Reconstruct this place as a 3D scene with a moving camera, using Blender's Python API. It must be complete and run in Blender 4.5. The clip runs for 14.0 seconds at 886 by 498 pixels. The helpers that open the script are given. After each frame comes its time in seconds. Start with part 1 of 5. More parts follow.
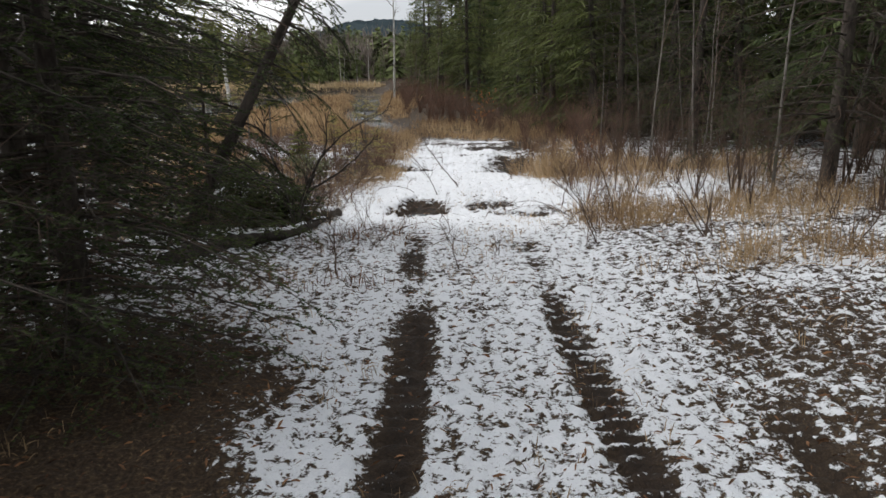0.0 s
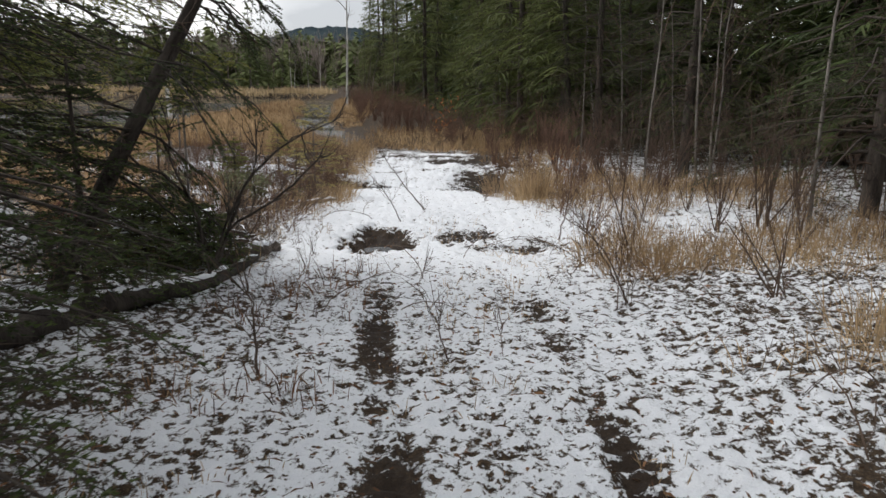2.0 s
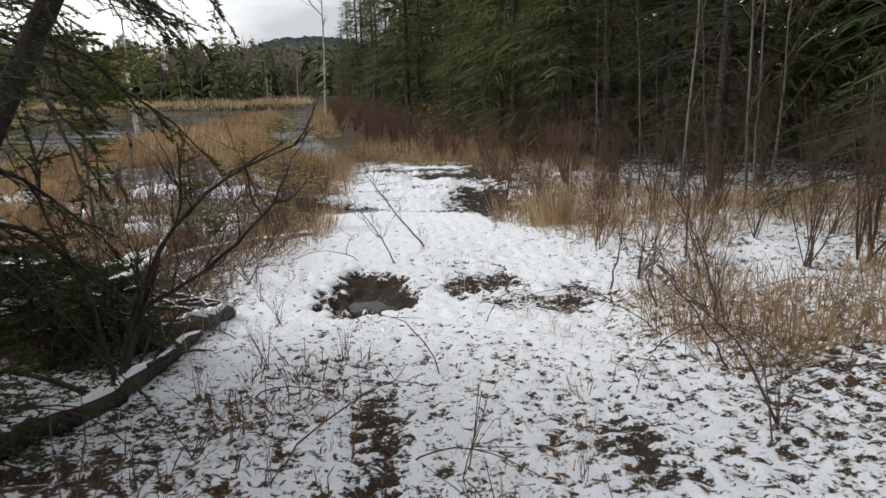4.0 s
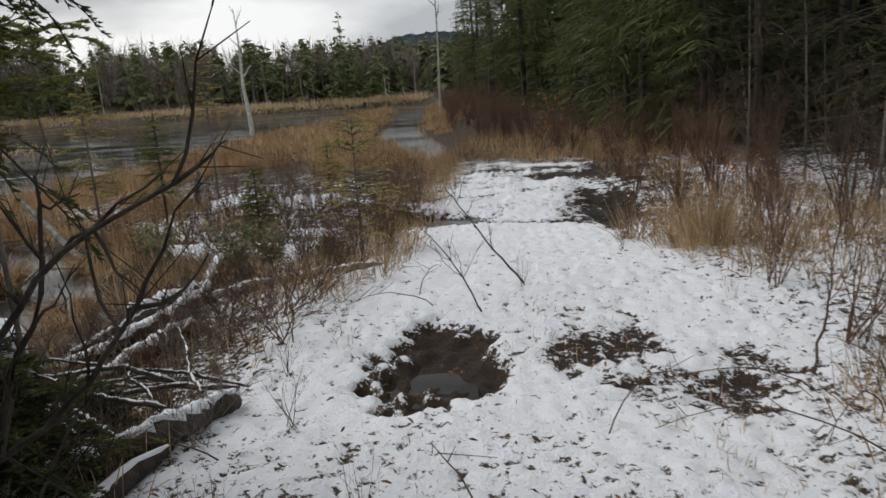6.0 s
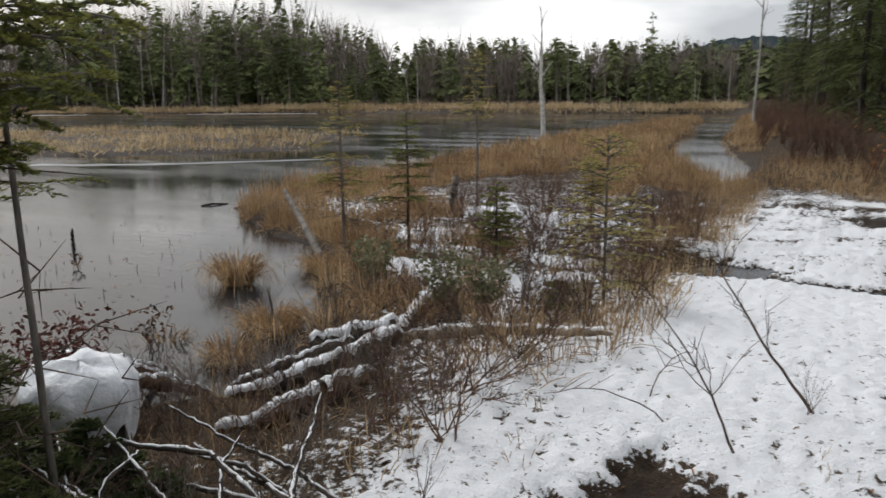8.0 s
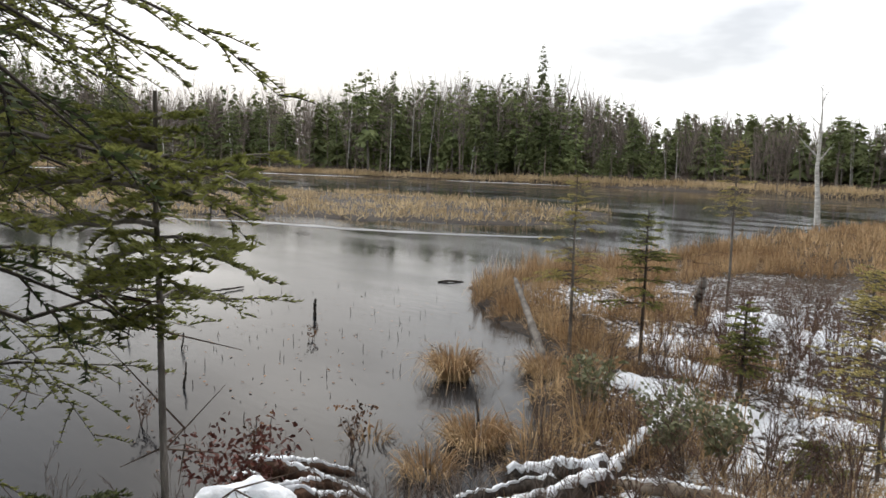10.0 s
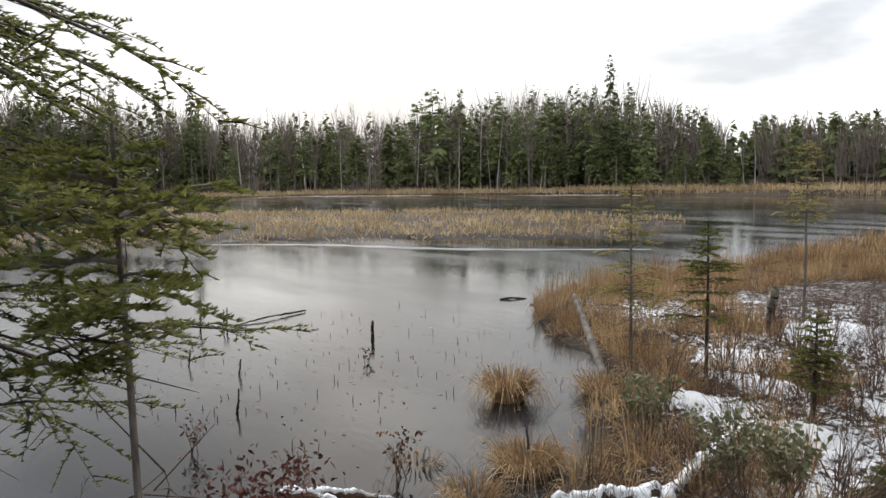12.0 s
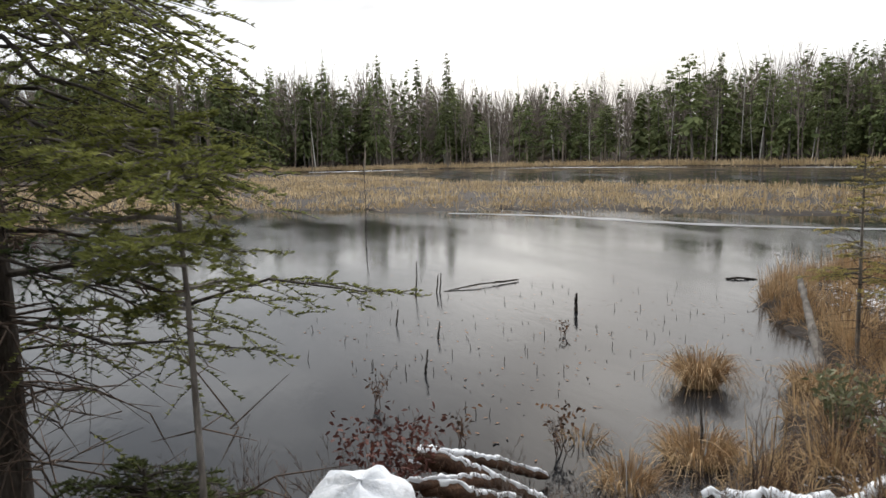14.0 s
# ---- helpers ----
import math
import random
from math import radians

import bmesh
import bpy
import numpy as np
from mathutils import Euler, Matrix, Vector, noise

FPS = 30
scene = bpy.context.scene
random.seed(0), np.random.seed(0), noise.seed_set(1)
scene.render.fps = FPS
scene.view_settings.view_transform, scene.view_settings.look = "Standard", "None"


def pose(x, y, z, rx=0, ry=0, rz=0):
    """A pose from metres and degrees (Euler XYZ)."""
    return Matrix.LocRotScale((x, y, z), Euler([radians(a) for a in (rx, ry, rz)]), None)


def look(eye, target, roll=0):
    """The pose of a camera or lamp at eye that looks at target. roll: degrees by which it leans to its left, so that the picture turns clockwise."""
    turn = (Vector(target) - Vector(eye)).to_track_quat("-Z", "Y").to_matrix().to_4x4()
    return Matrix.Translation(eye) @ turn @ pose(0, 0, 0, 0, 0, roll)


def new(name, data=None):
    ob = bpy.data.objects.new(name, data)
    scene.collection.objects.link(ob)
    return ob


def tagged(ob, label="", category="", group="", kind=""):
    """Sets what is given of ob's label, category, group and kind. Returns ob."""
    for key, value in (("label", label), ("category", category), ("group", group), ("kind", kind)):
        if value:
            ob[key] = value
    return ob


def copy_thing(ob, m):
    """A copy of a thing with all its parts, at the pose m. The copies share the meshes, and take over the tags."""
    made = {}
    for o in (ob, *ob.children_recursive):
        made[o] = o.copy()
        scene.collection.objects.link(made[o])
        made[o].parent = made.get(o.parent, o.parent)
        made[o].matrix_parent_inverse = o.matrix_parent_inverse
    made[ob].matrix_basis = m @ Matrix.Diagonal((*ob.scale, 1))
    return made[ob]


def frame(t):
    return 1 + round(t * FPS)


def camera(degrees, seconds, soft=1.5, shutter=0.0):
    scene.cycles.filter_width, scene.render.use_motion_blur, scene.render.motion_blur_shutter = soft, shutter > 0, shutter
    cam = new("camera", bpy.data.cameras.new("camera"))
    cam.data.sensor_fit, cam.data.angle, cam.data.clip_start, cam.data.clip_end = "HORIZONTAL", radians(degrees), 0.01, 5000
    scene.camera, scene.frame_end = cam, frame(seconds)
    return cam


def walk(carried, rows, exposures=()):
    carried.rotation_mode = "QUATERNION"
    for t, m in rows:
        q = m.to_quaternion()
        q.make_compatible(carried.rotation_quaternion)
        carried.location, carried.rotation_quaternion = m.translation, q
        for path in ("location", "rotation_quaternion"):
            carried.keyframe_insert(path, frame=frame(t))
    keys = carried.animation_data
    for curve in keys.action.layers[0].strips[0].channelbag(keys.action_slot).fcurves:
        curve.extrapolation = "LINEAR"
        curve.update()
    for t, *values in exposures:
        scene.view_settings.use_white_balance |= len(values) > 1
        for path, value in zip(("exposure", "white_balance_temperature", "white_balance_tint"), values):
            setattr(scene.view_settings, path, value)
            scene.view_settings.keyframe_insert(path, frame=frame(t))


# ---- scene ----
cam = camera(61.3, 14.0, 1.5, 0.2)
PATH = [
    (0, (0.041, -0.005, 1.601), (0.011, 1.938, 1.128), -0.6),
    (0.5, (0.005, 0.483, 1.564), (0.084, 2.4, 1.0), -0.2),
    (1, (-0.088, 0.995, 1.531), (0.109, 2.882, 0.897), -1.0),
    (1.5, (-0.149, 1.557, 1.513), (-0.1, 3.508, 1.076), -2.2),
    (2, (-0.147, 2.129, 1.478), (-0.048, 4.075, 1.028), 0.6),
    (2.5, (-0.198, 2.679, 1.452), (-0.027, 4.613, 0.968), 1.3),
    (3, (-0.188, 3.271, 1.42), (-0.113, 5.215, 0.957), 1.1),
    (3.5, (-0.257, 3.793, 1.399), (-0.171, 5.738, 0.939), -0.9),
    (3.7, (-0.278, 3.97, 1.42), (-0.135, 5.918, 0.992), -0.9),
    (5.8, (0.049, 6.102, 1.304), (-0.049, 8.03, 0.781), -3.7),
    (6, (0.032, 6.273, 1.322), (-0.155, 8.214, 0.881), -3.7),
    (6.5, (0.12, 6.723, 1.31), (-0.171, 8.64, 0.82), -2.2),
    (7, (0.155, 7.198, 1.324), (-0.158, 9.136, 0.945), -1.6),
    (7.3, (0.152, 7.408, 1.365), (-0.312, 9.301, 0.919), -1.5),
    (7.5, (0.079, 7.538, 1.428), (-0.513, 9.405, 1.02), -0.6),
    (8, (0.087, 7.853, 1.379), (-0.82, 9.587, 0.965), -0.5),
    (8.5, (0.039, 8.042, 1.427), (-1.067, 9.652, 1.001), -1.6),
    (9, (-0.035, 8.309, 1.481), (-1.247, 9.867, 1.159), -1.3),
    (9.2, (-0.079, 8.334, 1.548), (-1.333, 9.862, 1.243), -0.3),
    (11.3, (-0.085, 8.65, 1.691), (-1.712, 9.803, 1.543), 0.3),
    (11.5, (-0.025, 8.669, 1.684), (-1.654, 9.817, 1.511), -0.3),
    (12, (-0.031, 8.762, 1.667), (-1.606, 9.979, 1.468), -1.1),
    (12.5, (-0.108, 8.926, 1.636), (-1.767, 10.03, 1.475), 2.3),
    (13, (-0.125, 9.048, 1.611), (-1.909, 9.922, 1.379), -1.7),
    (13.5, (0.073, 9.138, 1.633), (-1.814, 9.76, 1.409), -3.5),
    (14, (0.231, 9.353, 1.634), (-1.649, 9.983, 1.374), -1.4),
]
EXPOSURES = [(0, 0.60), (1.0, 0.52), (2.5, 0.58), (3.7, 0.56), (6.0, 0.10), (7.0, 0.10), (8.0, 0.36), (9.0, 0.82), (11.5, 0.78), (14, 0.78)]
walk(cam, [(t, look(eye, target, roll)) for t, eye, target, roll in PATH], EXPOSURES)

# ---- world, sun ----
world = bpy.data.worlds.new("overcast")
scene.world = world
world.use_nodes = True
wt = world.node_tree
wt.nodes.clear()
w_out = wt.nodes.new("ShaderNodeOutputWorld")
w_bg = wt.nodes.new("ShaderNodeBackground")
w_sky = wt.nodes.new("ShaderNodeTexSky")
w_sky.sky_type, w_sky.sun_disc = "NISHITA", False
w_sky.sun_elevation, w_sky.sun_rotation = radians(28), radians(-60)
w_sky.air_density, w_sky.dust_density = 1.0, 3.0
w_tc = wt.nodes.new("ShaderNodeTexCoord")
w_map = wt.nodes.new("ShaderNodeMapping")
w_map.inputs["Scale"].default_value = (1.6, 1.6, 5.0)
w_noise = wt.nodes.new("ShaderNodeTexNoise")
w_noise.inputs["Scale"].default_value, w_noise.inputs["Detail"].default_value = 1.7, 5.0
w_ramp = wt.nodes.new("ShaderNodeValToRGB")
w_ramp.color_ramp.elements[0].position, w_ramp.color_ramp.elements[0].color = 0.40, (3.9, 4.1, 4.4, 1)
w_ramp.color_ramp.elements[1].position, w_ramp.color_ramp.elements[1].color = 0.63, (8.0, 8.1, 8.2, 1)
w_mix = wt.nodes.new("ShaderNodeMix")
w_mix.data_type = "RGBA"
w_mix.inputs["Factor"].default_value = 0.93
wt.links.new(w_tc.outputs["Generated"], w_map.inputs["Vector"])
wt.links.new(w_map.outputs["Vector"], w_noise.inputs["Vector"])
wt.links.new(w_noise.outputs["Fac"], w_ramp.inputs["Fac"])
wt.links.new(w_sky.outputs["Color"], w_mix.inputs["A"])
wt.links.new(w_ramp.outputs["Color"], w_mix.inputs["B"])
wt.links.new(w_mix.outputs["Result"], w_bg.inputs["Color"])
w_bg.inputs["Strength"].default_value = 0.11
wt.links.new(w_bg.outputs["Background"], w_out.inputs["Surface"])

sun_data = bpy.data.lights.new("sun", "SUN")
sun_data.energy, sun_data.angle, sun_data.color = 1.35, radians(32), (1.0, 0.98, 0.95)
sun = new("sun", sun_data)
sun.matrix_world = look((-30, 22, 36), (0, 10, 0))


# ---- materials ----
def material(name, dark, light, scale=8.0, rough=0.8, bump=0.3, fine=60.0, metal=0.0, vary=0.25, spec=0.3, streak=(1, 1, 1), island=False, dist=0.01, through_light=0.0):
    m = bpy.data.materials.new(name)
    m.use_nodes = True
    nt = m.node_tree
    bs = nt.nodes["Principled BSDF"]
    tc = nt.nodes.new("ShaderNodeTexCoord")
    mp = nt.nodes.new("ShaderNodeMapping")
    mp.inputs["Scale"].default_value = streak
    n1 = nt.nodes.new("ShaderNodeTexNoise")
    n1.inputs["Scale"].default_value, n1.inputs["Detail"].default_value = scale, 6.0
    n2 = nt.nodes.new("ShaderNodeTexNoise")
    n2.inputs["Scale"].default_value, n2.inputs["Detail"].default_value = fine, 3.0
    ramp = nt.nodes.new("ShaderNodeValToRGB")
    ramp.color_ramp.elements[0].position, ramp.color_ramp.elements[1].position = 0.32, 0.68
    ramp.color_ramp.elements[0].color, ramp.color_ramp.elements[1].color = (*dark, 1), (*light, 1)
    info = nt.nodes.new("ShaderNodeObjectInfo")
    geo = nt.nodes.new("ShaderNodeNewGeometry")
    hsv = nt.nodes.new("ShaderNodeHueSaturation")
    mr = nt.nodes.new("ShaderNodeMapRange")
    mr.inputs["To Min"].default_value, mr.inputs["To Max"].default_value = 1.0 - vary, 1.0 + vary
    add = nt.nodes.new("ShaderNodeMath")
    add.operation = "ADD"
    sub = nt.nodes.new("ShaderNodeMath")
    sub.operation = "MULTIPLY_ADD"
    sub.inputs[1].default_value, sub.inputs[2].default_value = 0.5, -0.25
    bp = nt.nodes.new("ShaderNodeBump")
    bp.inputs["Strength"].default_value, bp.inputs["Distance"].default_value = bump, dist
    L = nt.links.new
    L(tc.outputs["Object"], mp.inputs["Vector"])
    L(mp.outputs["Vector"], n1.inputs["Vector"])
    L(mp.outputs["Vector"], n2.inputs["Vector"])
    L(n2.outputs["Fac"], sub.inputs[0])
    L(n1.outputs["Fac"], add.inputs[0])
    L(sub.outputs[0], add.inputs[1])
    L(add.outputs[0], ramp.inputs["Fac"])
    L(ramp.outputs["Color"], hsv.inputs["Color"])
    L(geo.outputs["Random Per Island"] if island else info.outputs["Random"], mr.inputs["Value"])
    L(mr.outputs["Result"], hsv.inputs["Value"])
    L(hsv.outputs["Color"], bs.inputs["Base Color"])
    L(n2.outputs["Fac"], bp.inputs["Height"])
    L(bp.outputs["Normal"], bs.inputs["Normal"])
    bs.inputs["Roughness"].default_value, bs.inputs["Metallic"].default_value = rough, metal
    bs.inputs["Specular IOR Level"].default_value = spec
    if through_light:
        tr = nt.nodes.new("ShaderNodeBsdfTranslucent")
        ms = nt.nodes.new("ShaderNodeMixShader")
        ms.inputs["Fac"].default_value = through_light
        L(hsv.outputs["Color"], tr.inputs["Color"])
        L(bs.outputs["BSDF"], ms.inputs[1])
        L(tr.outputs["BSDF"], ms.inputs[2])
        L(ms.outputs["Shader"], nt.nodes["Material Output"].inputs["Surface"])
    return m


M_NEEDLE_NEAR = material("olive_spruce_needles", (0.125, 0.140, 0.036), (0.28, 0.285, 0.085), 3.0, 0.75, 0.0, 30, vary=0.35, island=True, through_light=0.3)
M_NEEDLE = material("spruce_needles", (0.028, 0.046, 0.015), (0.085, 0.108, 0.033), 1.5, 0.75, 0.0, 30, vary=0.35, island=True, through_light=0.25)
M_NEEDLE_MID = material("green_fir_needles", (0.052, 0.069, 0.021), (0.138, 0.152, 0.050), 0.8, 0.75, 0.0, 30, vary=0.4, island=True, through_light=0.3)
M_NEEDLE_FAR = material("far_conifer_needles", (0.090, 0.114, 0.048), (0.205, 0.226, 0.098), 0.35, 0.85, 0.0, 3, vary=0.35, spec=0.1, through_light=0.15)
M_TAMARACK = material("yellow_green_needles", (0.34, 0.29, 0.095), (0.54, 0.46, 0.19), 3, 0.8, 0.0, 30, vary=0.3, island=True, through_light=0.3)
M_BARK = material("dark_bark", (0.028, 0.022, 0.018), (0.085, 0.070, 0.058), 9, 0.92, 0.9, 45, streak=(1, 1, 0.35), dist=0.02)
M_BARK_GREY = material("grey_weathered_bark", (0.09, 0.078, 0.066), (0.24, 0.215, 0.19), 9, 0.9, 0.8, 50, streak=(1, 1, 0.35), dist=0.015)
M_BIRCH = material("white_birch_bark", (0.30, 0.28, 0.25), (0.62, 0.60, 0.56), 5, 0.8, 0.5, 40, streak=(1, 1, 3))
M_TWIG = material("brown_twigs", (0.050, 0.034, 0.025), (0.14, 0.095, 0.07), 6, 0.85, 0.3, 50, island=True, vary=0.35)
M_TWIG_GREY = material("grey_bare_twigs", (0.125, 0.102, 0.086), (0.265, 0.220, 0.190), 2, 0.9, 0.2, 20, island=True, vary=0.3)
M_TWIG_RED = material("red_brown_twigs", (0.080, 0.044, 0.031), (0.19, 0.112, 0.078), 4, 0.85, 0.2, 30, island=True, vary=0.35)
M_GRASS = material("dead_tan_grass", (0.235, 0.150, 0.080), (0.50, 0.365, 0.215), 0.9, 0.8, 0.0, 9, island=True, vary=0.4, through_light=0.25)
M_SEDGE = material("golden_brown_sedge", (0.235, 0.140, 0.070), (0.54, 0.385, 0.220), 0.8, 0.8, 0.0, 9, island=True, vary=0.4, through_light=0.25)
M_REED = material("pale_reed", (0.36, 0.26, 0.14), (0.64, 0.50, 0.31), 0.25, 0.85, 0.0, 2, island=True, vary=0.35, through_light=0.2)
M_LEAF = material("fallen_brown_leaves", (0.075, 0.034, 0.018), (0.22, 0.115, 0.055), 5, 0.8, 0.2, 40, island=True, vary=0.5)
M_RED_LEAF = material("dark_red_leaves", (0.060, 0.018, 0.014), (0.150, 0.055, 0.040), 8, 0.6, 0.2, 40, island=True, vary=0.4, through_light=0.2)
M_LEATHER = material("olive_leaves", (0.11, 0.12, 0.065), (0.22, 0.22, 0.12), 8, 0.6, 0.1, 40, island=True, vary=0.3, through_light=0.2)
M_SNOW = material("snow", (0.74, 0.76, 0.80), (0.86, 0.87, 0.89), 5, 0.7, 0.35, 24, vary=0.03, dist=0.012, spec=0.2)
M_SNOW_LUMPY = material("lumpy_snow", (0.70, 0.73, 0.78), (0.86, 0.87, 0.89), 7, 0.75, 0.9, 22, vary=0.03, dist=0.018, spec=0.2)
M_WOOD = material("grey_dead_wood", (0.11, 0.088, 0.068), (0.30, 0.25, 0.20), 7, 0.85, 0.7, 60, streak=(1, 1, 0.3))
M_ROT = material("red_rotten_wood", (0.050, 0.028, 0.018), (0.145, 0.078, 0.047), 10, 0.9, 0.9, 60)
# distance haze is mixed into the hill's base colour as blue
M_HILL_HAZE = material("haze_tinted_hill", (0.018, 0.027, 0.034), (0.045, 0.060, 0.066), 0.012, 1.0, 0.0, 0.06, spec=0.0)


def ground_material():
    m = bpy.data.materials.new("snowy_leaf_litter")
    m.use_nodes = True
    nt = m.node_tree
    L = nt.links.new
    bs = nt.nodes["Principled BSDF"]
    tc = nt.nodes.new("ShaderNodeTexCoord")

    def tex(scale, detail=4.0, rough=0.55):
        n = nt.nodes.new("ShaderNodeTexNoise")
        n.inputs["Scale"].default_value, n.inputs["Detail"].default_value, n.inputs["Roughness"].default_value = scale, detail, rough
        L(tc.outputs["Object"], n.inputs["Vector"])
        return n.outputs["Fac"]

    def op(kind, a, b=None, c=None):
        n = nt.nodes.new("ShaderNodeMath")
        n.operation = kind
        for i, v in enumerate((a, b, c)):
            if v is None:
                continue
            if isinstance(v, (int, float)):
                n.inputs[i].default_value = v
            else:
                L(v, n.inputs[i])
        return n.outputs[0]

    def ramp(fac, stops):
        r = nt.nodes.new("ShaderNodeValToRGB")
        while len(r.color_ramp.elements) < len(stops):
            r.color_ramp.elements.new(0.5)
        for e, (p, c) in zip(r.color_ramp.elements, stops):
            e.position, e.color = p, (*c, 1)
        L(fac, r.inputs["Fac"])
        return r.outputs["Color"]

    def mix(fac, a, b):
        n = nt.nodes.new("ShaderNodeMix")
        n.data_type = "RGBA"
        L(fac, n.inputs["Factor"])
        L(a, n.inputs["A"])
        L(b, n.inputs["B"])
        return n.outputs["Result"]

    cov = nt.nodes.new("ShaderNodeAttribute")
    cov.attribute_name = "snow"
    mud = nt.nodes.new("ShaderNodeAttribute")
    mud.attribute_name = "mud"
    mid, fine, broad, grain = tex(15.0, 5.0, 0.64), tex(48.0, 4.0, 0.62), tex(1.6, 3.0), tex(160.0, 2.0)
    n = op("ADD", op("MULTIPLY", mid, 0.56), op("ADD", op("MULTIPLY", fine, 0.36), op("MULTIPLY", broad, 0.16)))
    n = op("MULTIPLY_ADD", n, 2.6, -0.90)
    d = op("SUBTRACT", cov.outputs["Fac"], n)
    edge = nt.nodes.new("ShaderNodeMapRange")
    edge.interpolation_type = "SMOOTHSTEP"
    edge.inputs["From Min"].default_value, edge.inputs["From Max"].default_value = -0.06, 0.09
    L(d, edge.inputs["Value"])
    snow_mask = edge.outputs["Result"]
    litter = ramp(op("ADD", op("MULTIPLY", fine, 0.7), op("MULTIPLY", grain, 0.3)), [(0.32, (0.012, 0.008, 0.005)), (0.48, (0.036, 0.023, 0.014)), (0.60, (0.085, 0.057, 0.032)), (0.74, (0.26, 0.19, 0.11))])
    soil = ramp(op("ADD", op("MULTIPLY", mid, 0.5), op("MULTIPLY", grain, 0.5)), [(0.30, (0.008, 0.006, 0.005)), (0.55, (0.030, 0.019, 0.012)), (0.72, (0.085, 0.056, 0.034))])
    bare = mix(mud.outputs["Fac"], litter, soil)
    white = ramp(op("ADD", op("MULTIPLY", mid, 0.5), op("MULTIPLY", grain, 0.5)), [(0.3, (0.72, 0.74, 0.78)), (0.7, (0.88, 0.89, 0.91))])
    L(mix(snow_mask, bare, white), bs.inputs["Base Color"])
    rough = nt.nodes.new("ShaderNodeMapRange")
    rough.inputs["To Min"].default_value, rough.inputs["To Max"].default_value = 0.88, 0.72
    L(mud.outputs["Fac"], rough.inputs["Value"])
    L(rough.outputs["Result"], bs.inputs["Roughness"])
    bs.inputs["Specular IOR Level"].default_value = 0.25
    bp = nt.nodes.new("ShaderNodeBump")
    bp.inputs["Strength"].default_value, bp.inputs["Distance"].default_value = 0.7, 0.045
    height = op("ADD", op("MULTIPLY", snow_mask, 0.55), op("ADD", op("MULTIPLY", fine, 0.7), op("MULTIPLY", grain, 0.18)))
    L(height, bp.inputs["Height"])
    L(bp.outputs["Normal"], bs.inputs["Normal"])
    return m


def water_material(name, tint, rough_low, rough_high, frost=0.0, gloss=0.5):
    m = bpy.data.materials.new(name)
    m.use_nodes = True
    nt = m.node_tree
    L = nt.links.new
    bs = nt.nodes["Principled BSDF"]
    tc = nt.nodes.new("ShaderNodeTexCoord")
    mp = nt.nodes.new("ShaderNodeMapping")
    mp.inputs["Scale"].default_value, mp.inputs["Rotation"].default_value = (0.35, 1.0, 1.0), (0, 0, radians(28))
    n1 = nt.nodes.new("ShaderNodeTexNoise")
    n1.inputs["Scale"].default_value, n1.inputs["Detail"].default_value = 0.55, 7.0
    n2 = nt.nodes.new("ShaderNodeTexNoise")
    n2.inputs["Scale"].default_value, n2.inputs["Detail"].default_value = 5.0, 5.0
    L(tc.outputs["Object"], mp.inputs["Vector"])
    L(mp.outputs["Vector"], n1.inputs["Vector"])
    L(mp.outputs["Vector"], n2.inputs["Vector"])
    ramp = nt.nodes.new("ShaderNodeValToRGB")
    ramp.color_ramp.elements[0].position, ramp.color_ramp.elements[1].position = 0.42, 0.75
    ramp.color_ramp.elements[0].color = (*tint, 1)
    ramp.color_ramp.elements[1].color = (tint[0] + frost, tint[1] + frost, tint[2] + frost, 1)
    L(n1.outputs["Fac"], ramp.inputs["Fac"])
    L(ramp.outputs["Color"], bs.inputs["Base Color"])
    mr = nt.nodes.new("ShaderNodeMapRange")
    mr.inputs["From Min"].default_value, mr.inputs["From Max"].default_value = 0.35, 0.65
    mr.inputs["To Min"].default_value, mr.inputs["To Max"].default_value = rough_low, rough_high
    L(n1.outputs["Fac"], mr.inputs["Value"])
    L(mr.outputs["Result"], bs.inputs["Roughness"])
    bs.inputs["IOR"].default_value = 1.31
    bs.inputs["Specular IOR Level"].default_value = gloss
    bp = nt.nodes.new("ShaderNodeBump")
    bp.inputs["Strength"].default_value, bp.inputs["Distance"].default_value = 0.26, 0.012
    n3 = nt.nodes.new("ShaderNodeTexNoise")
    n3.inputs["Scale"].default_value, n3.inputs["Detail"].default_value = 16.0, 3.0
    L(mp.outputs["Vector"], n3.inputs["Vector"])
    both = nt.nodes.new("ShaderNodeMath")
    both.operation = "MULTIPLY_ADD"
    both.inputs[1].default_value = 0.35
    L(n3.outputs["Fac"], both.inputs[0])
    L(n2.outputs["Fac"], both.inputs[2])
    L(both.outputs[0], bp.inputs["Height"])
    L(bp.outputs["Normal"], bs.inputs["Normal"])
    return m


M_GROUND = ground_material()
M_ICE = water_material("thin_grey_pond_ice", (0.0095, 0.0105, 0.0125), 0.05, 0.20, 0.035)
M_PUDDLE = water_material("brown_puddle_water", (0.016, 0.012, 0.008), 0.10, 0.22, 0.01, 0.4)


# ---- mesh helpers ----
def mesh_np(name, v, f, smooth=False):
    v, f = np.asarray(v, dtype=np.float32), np.asarray(f, dtype=np.int32)
    me = bpy.data.meshes.new(name)
    me.vertices.add(len(v))
    me.vertices.foreach_set("co", v.ravel())
    me.loops.add(f.size)
    me.loops.foreach_set("vertex_index", f.ravel())
    me.polygons.add(len(f))
    me.polygons.foreach_set("loop_start", np.arange(0, f.size, f.shape[1], dtype=np.int32))
    if smooth:
        me.polygons.foreach_set("use_smooth", np.ones(len(f), dtype=bool))
    me.update(calc_edges=True)
    return me


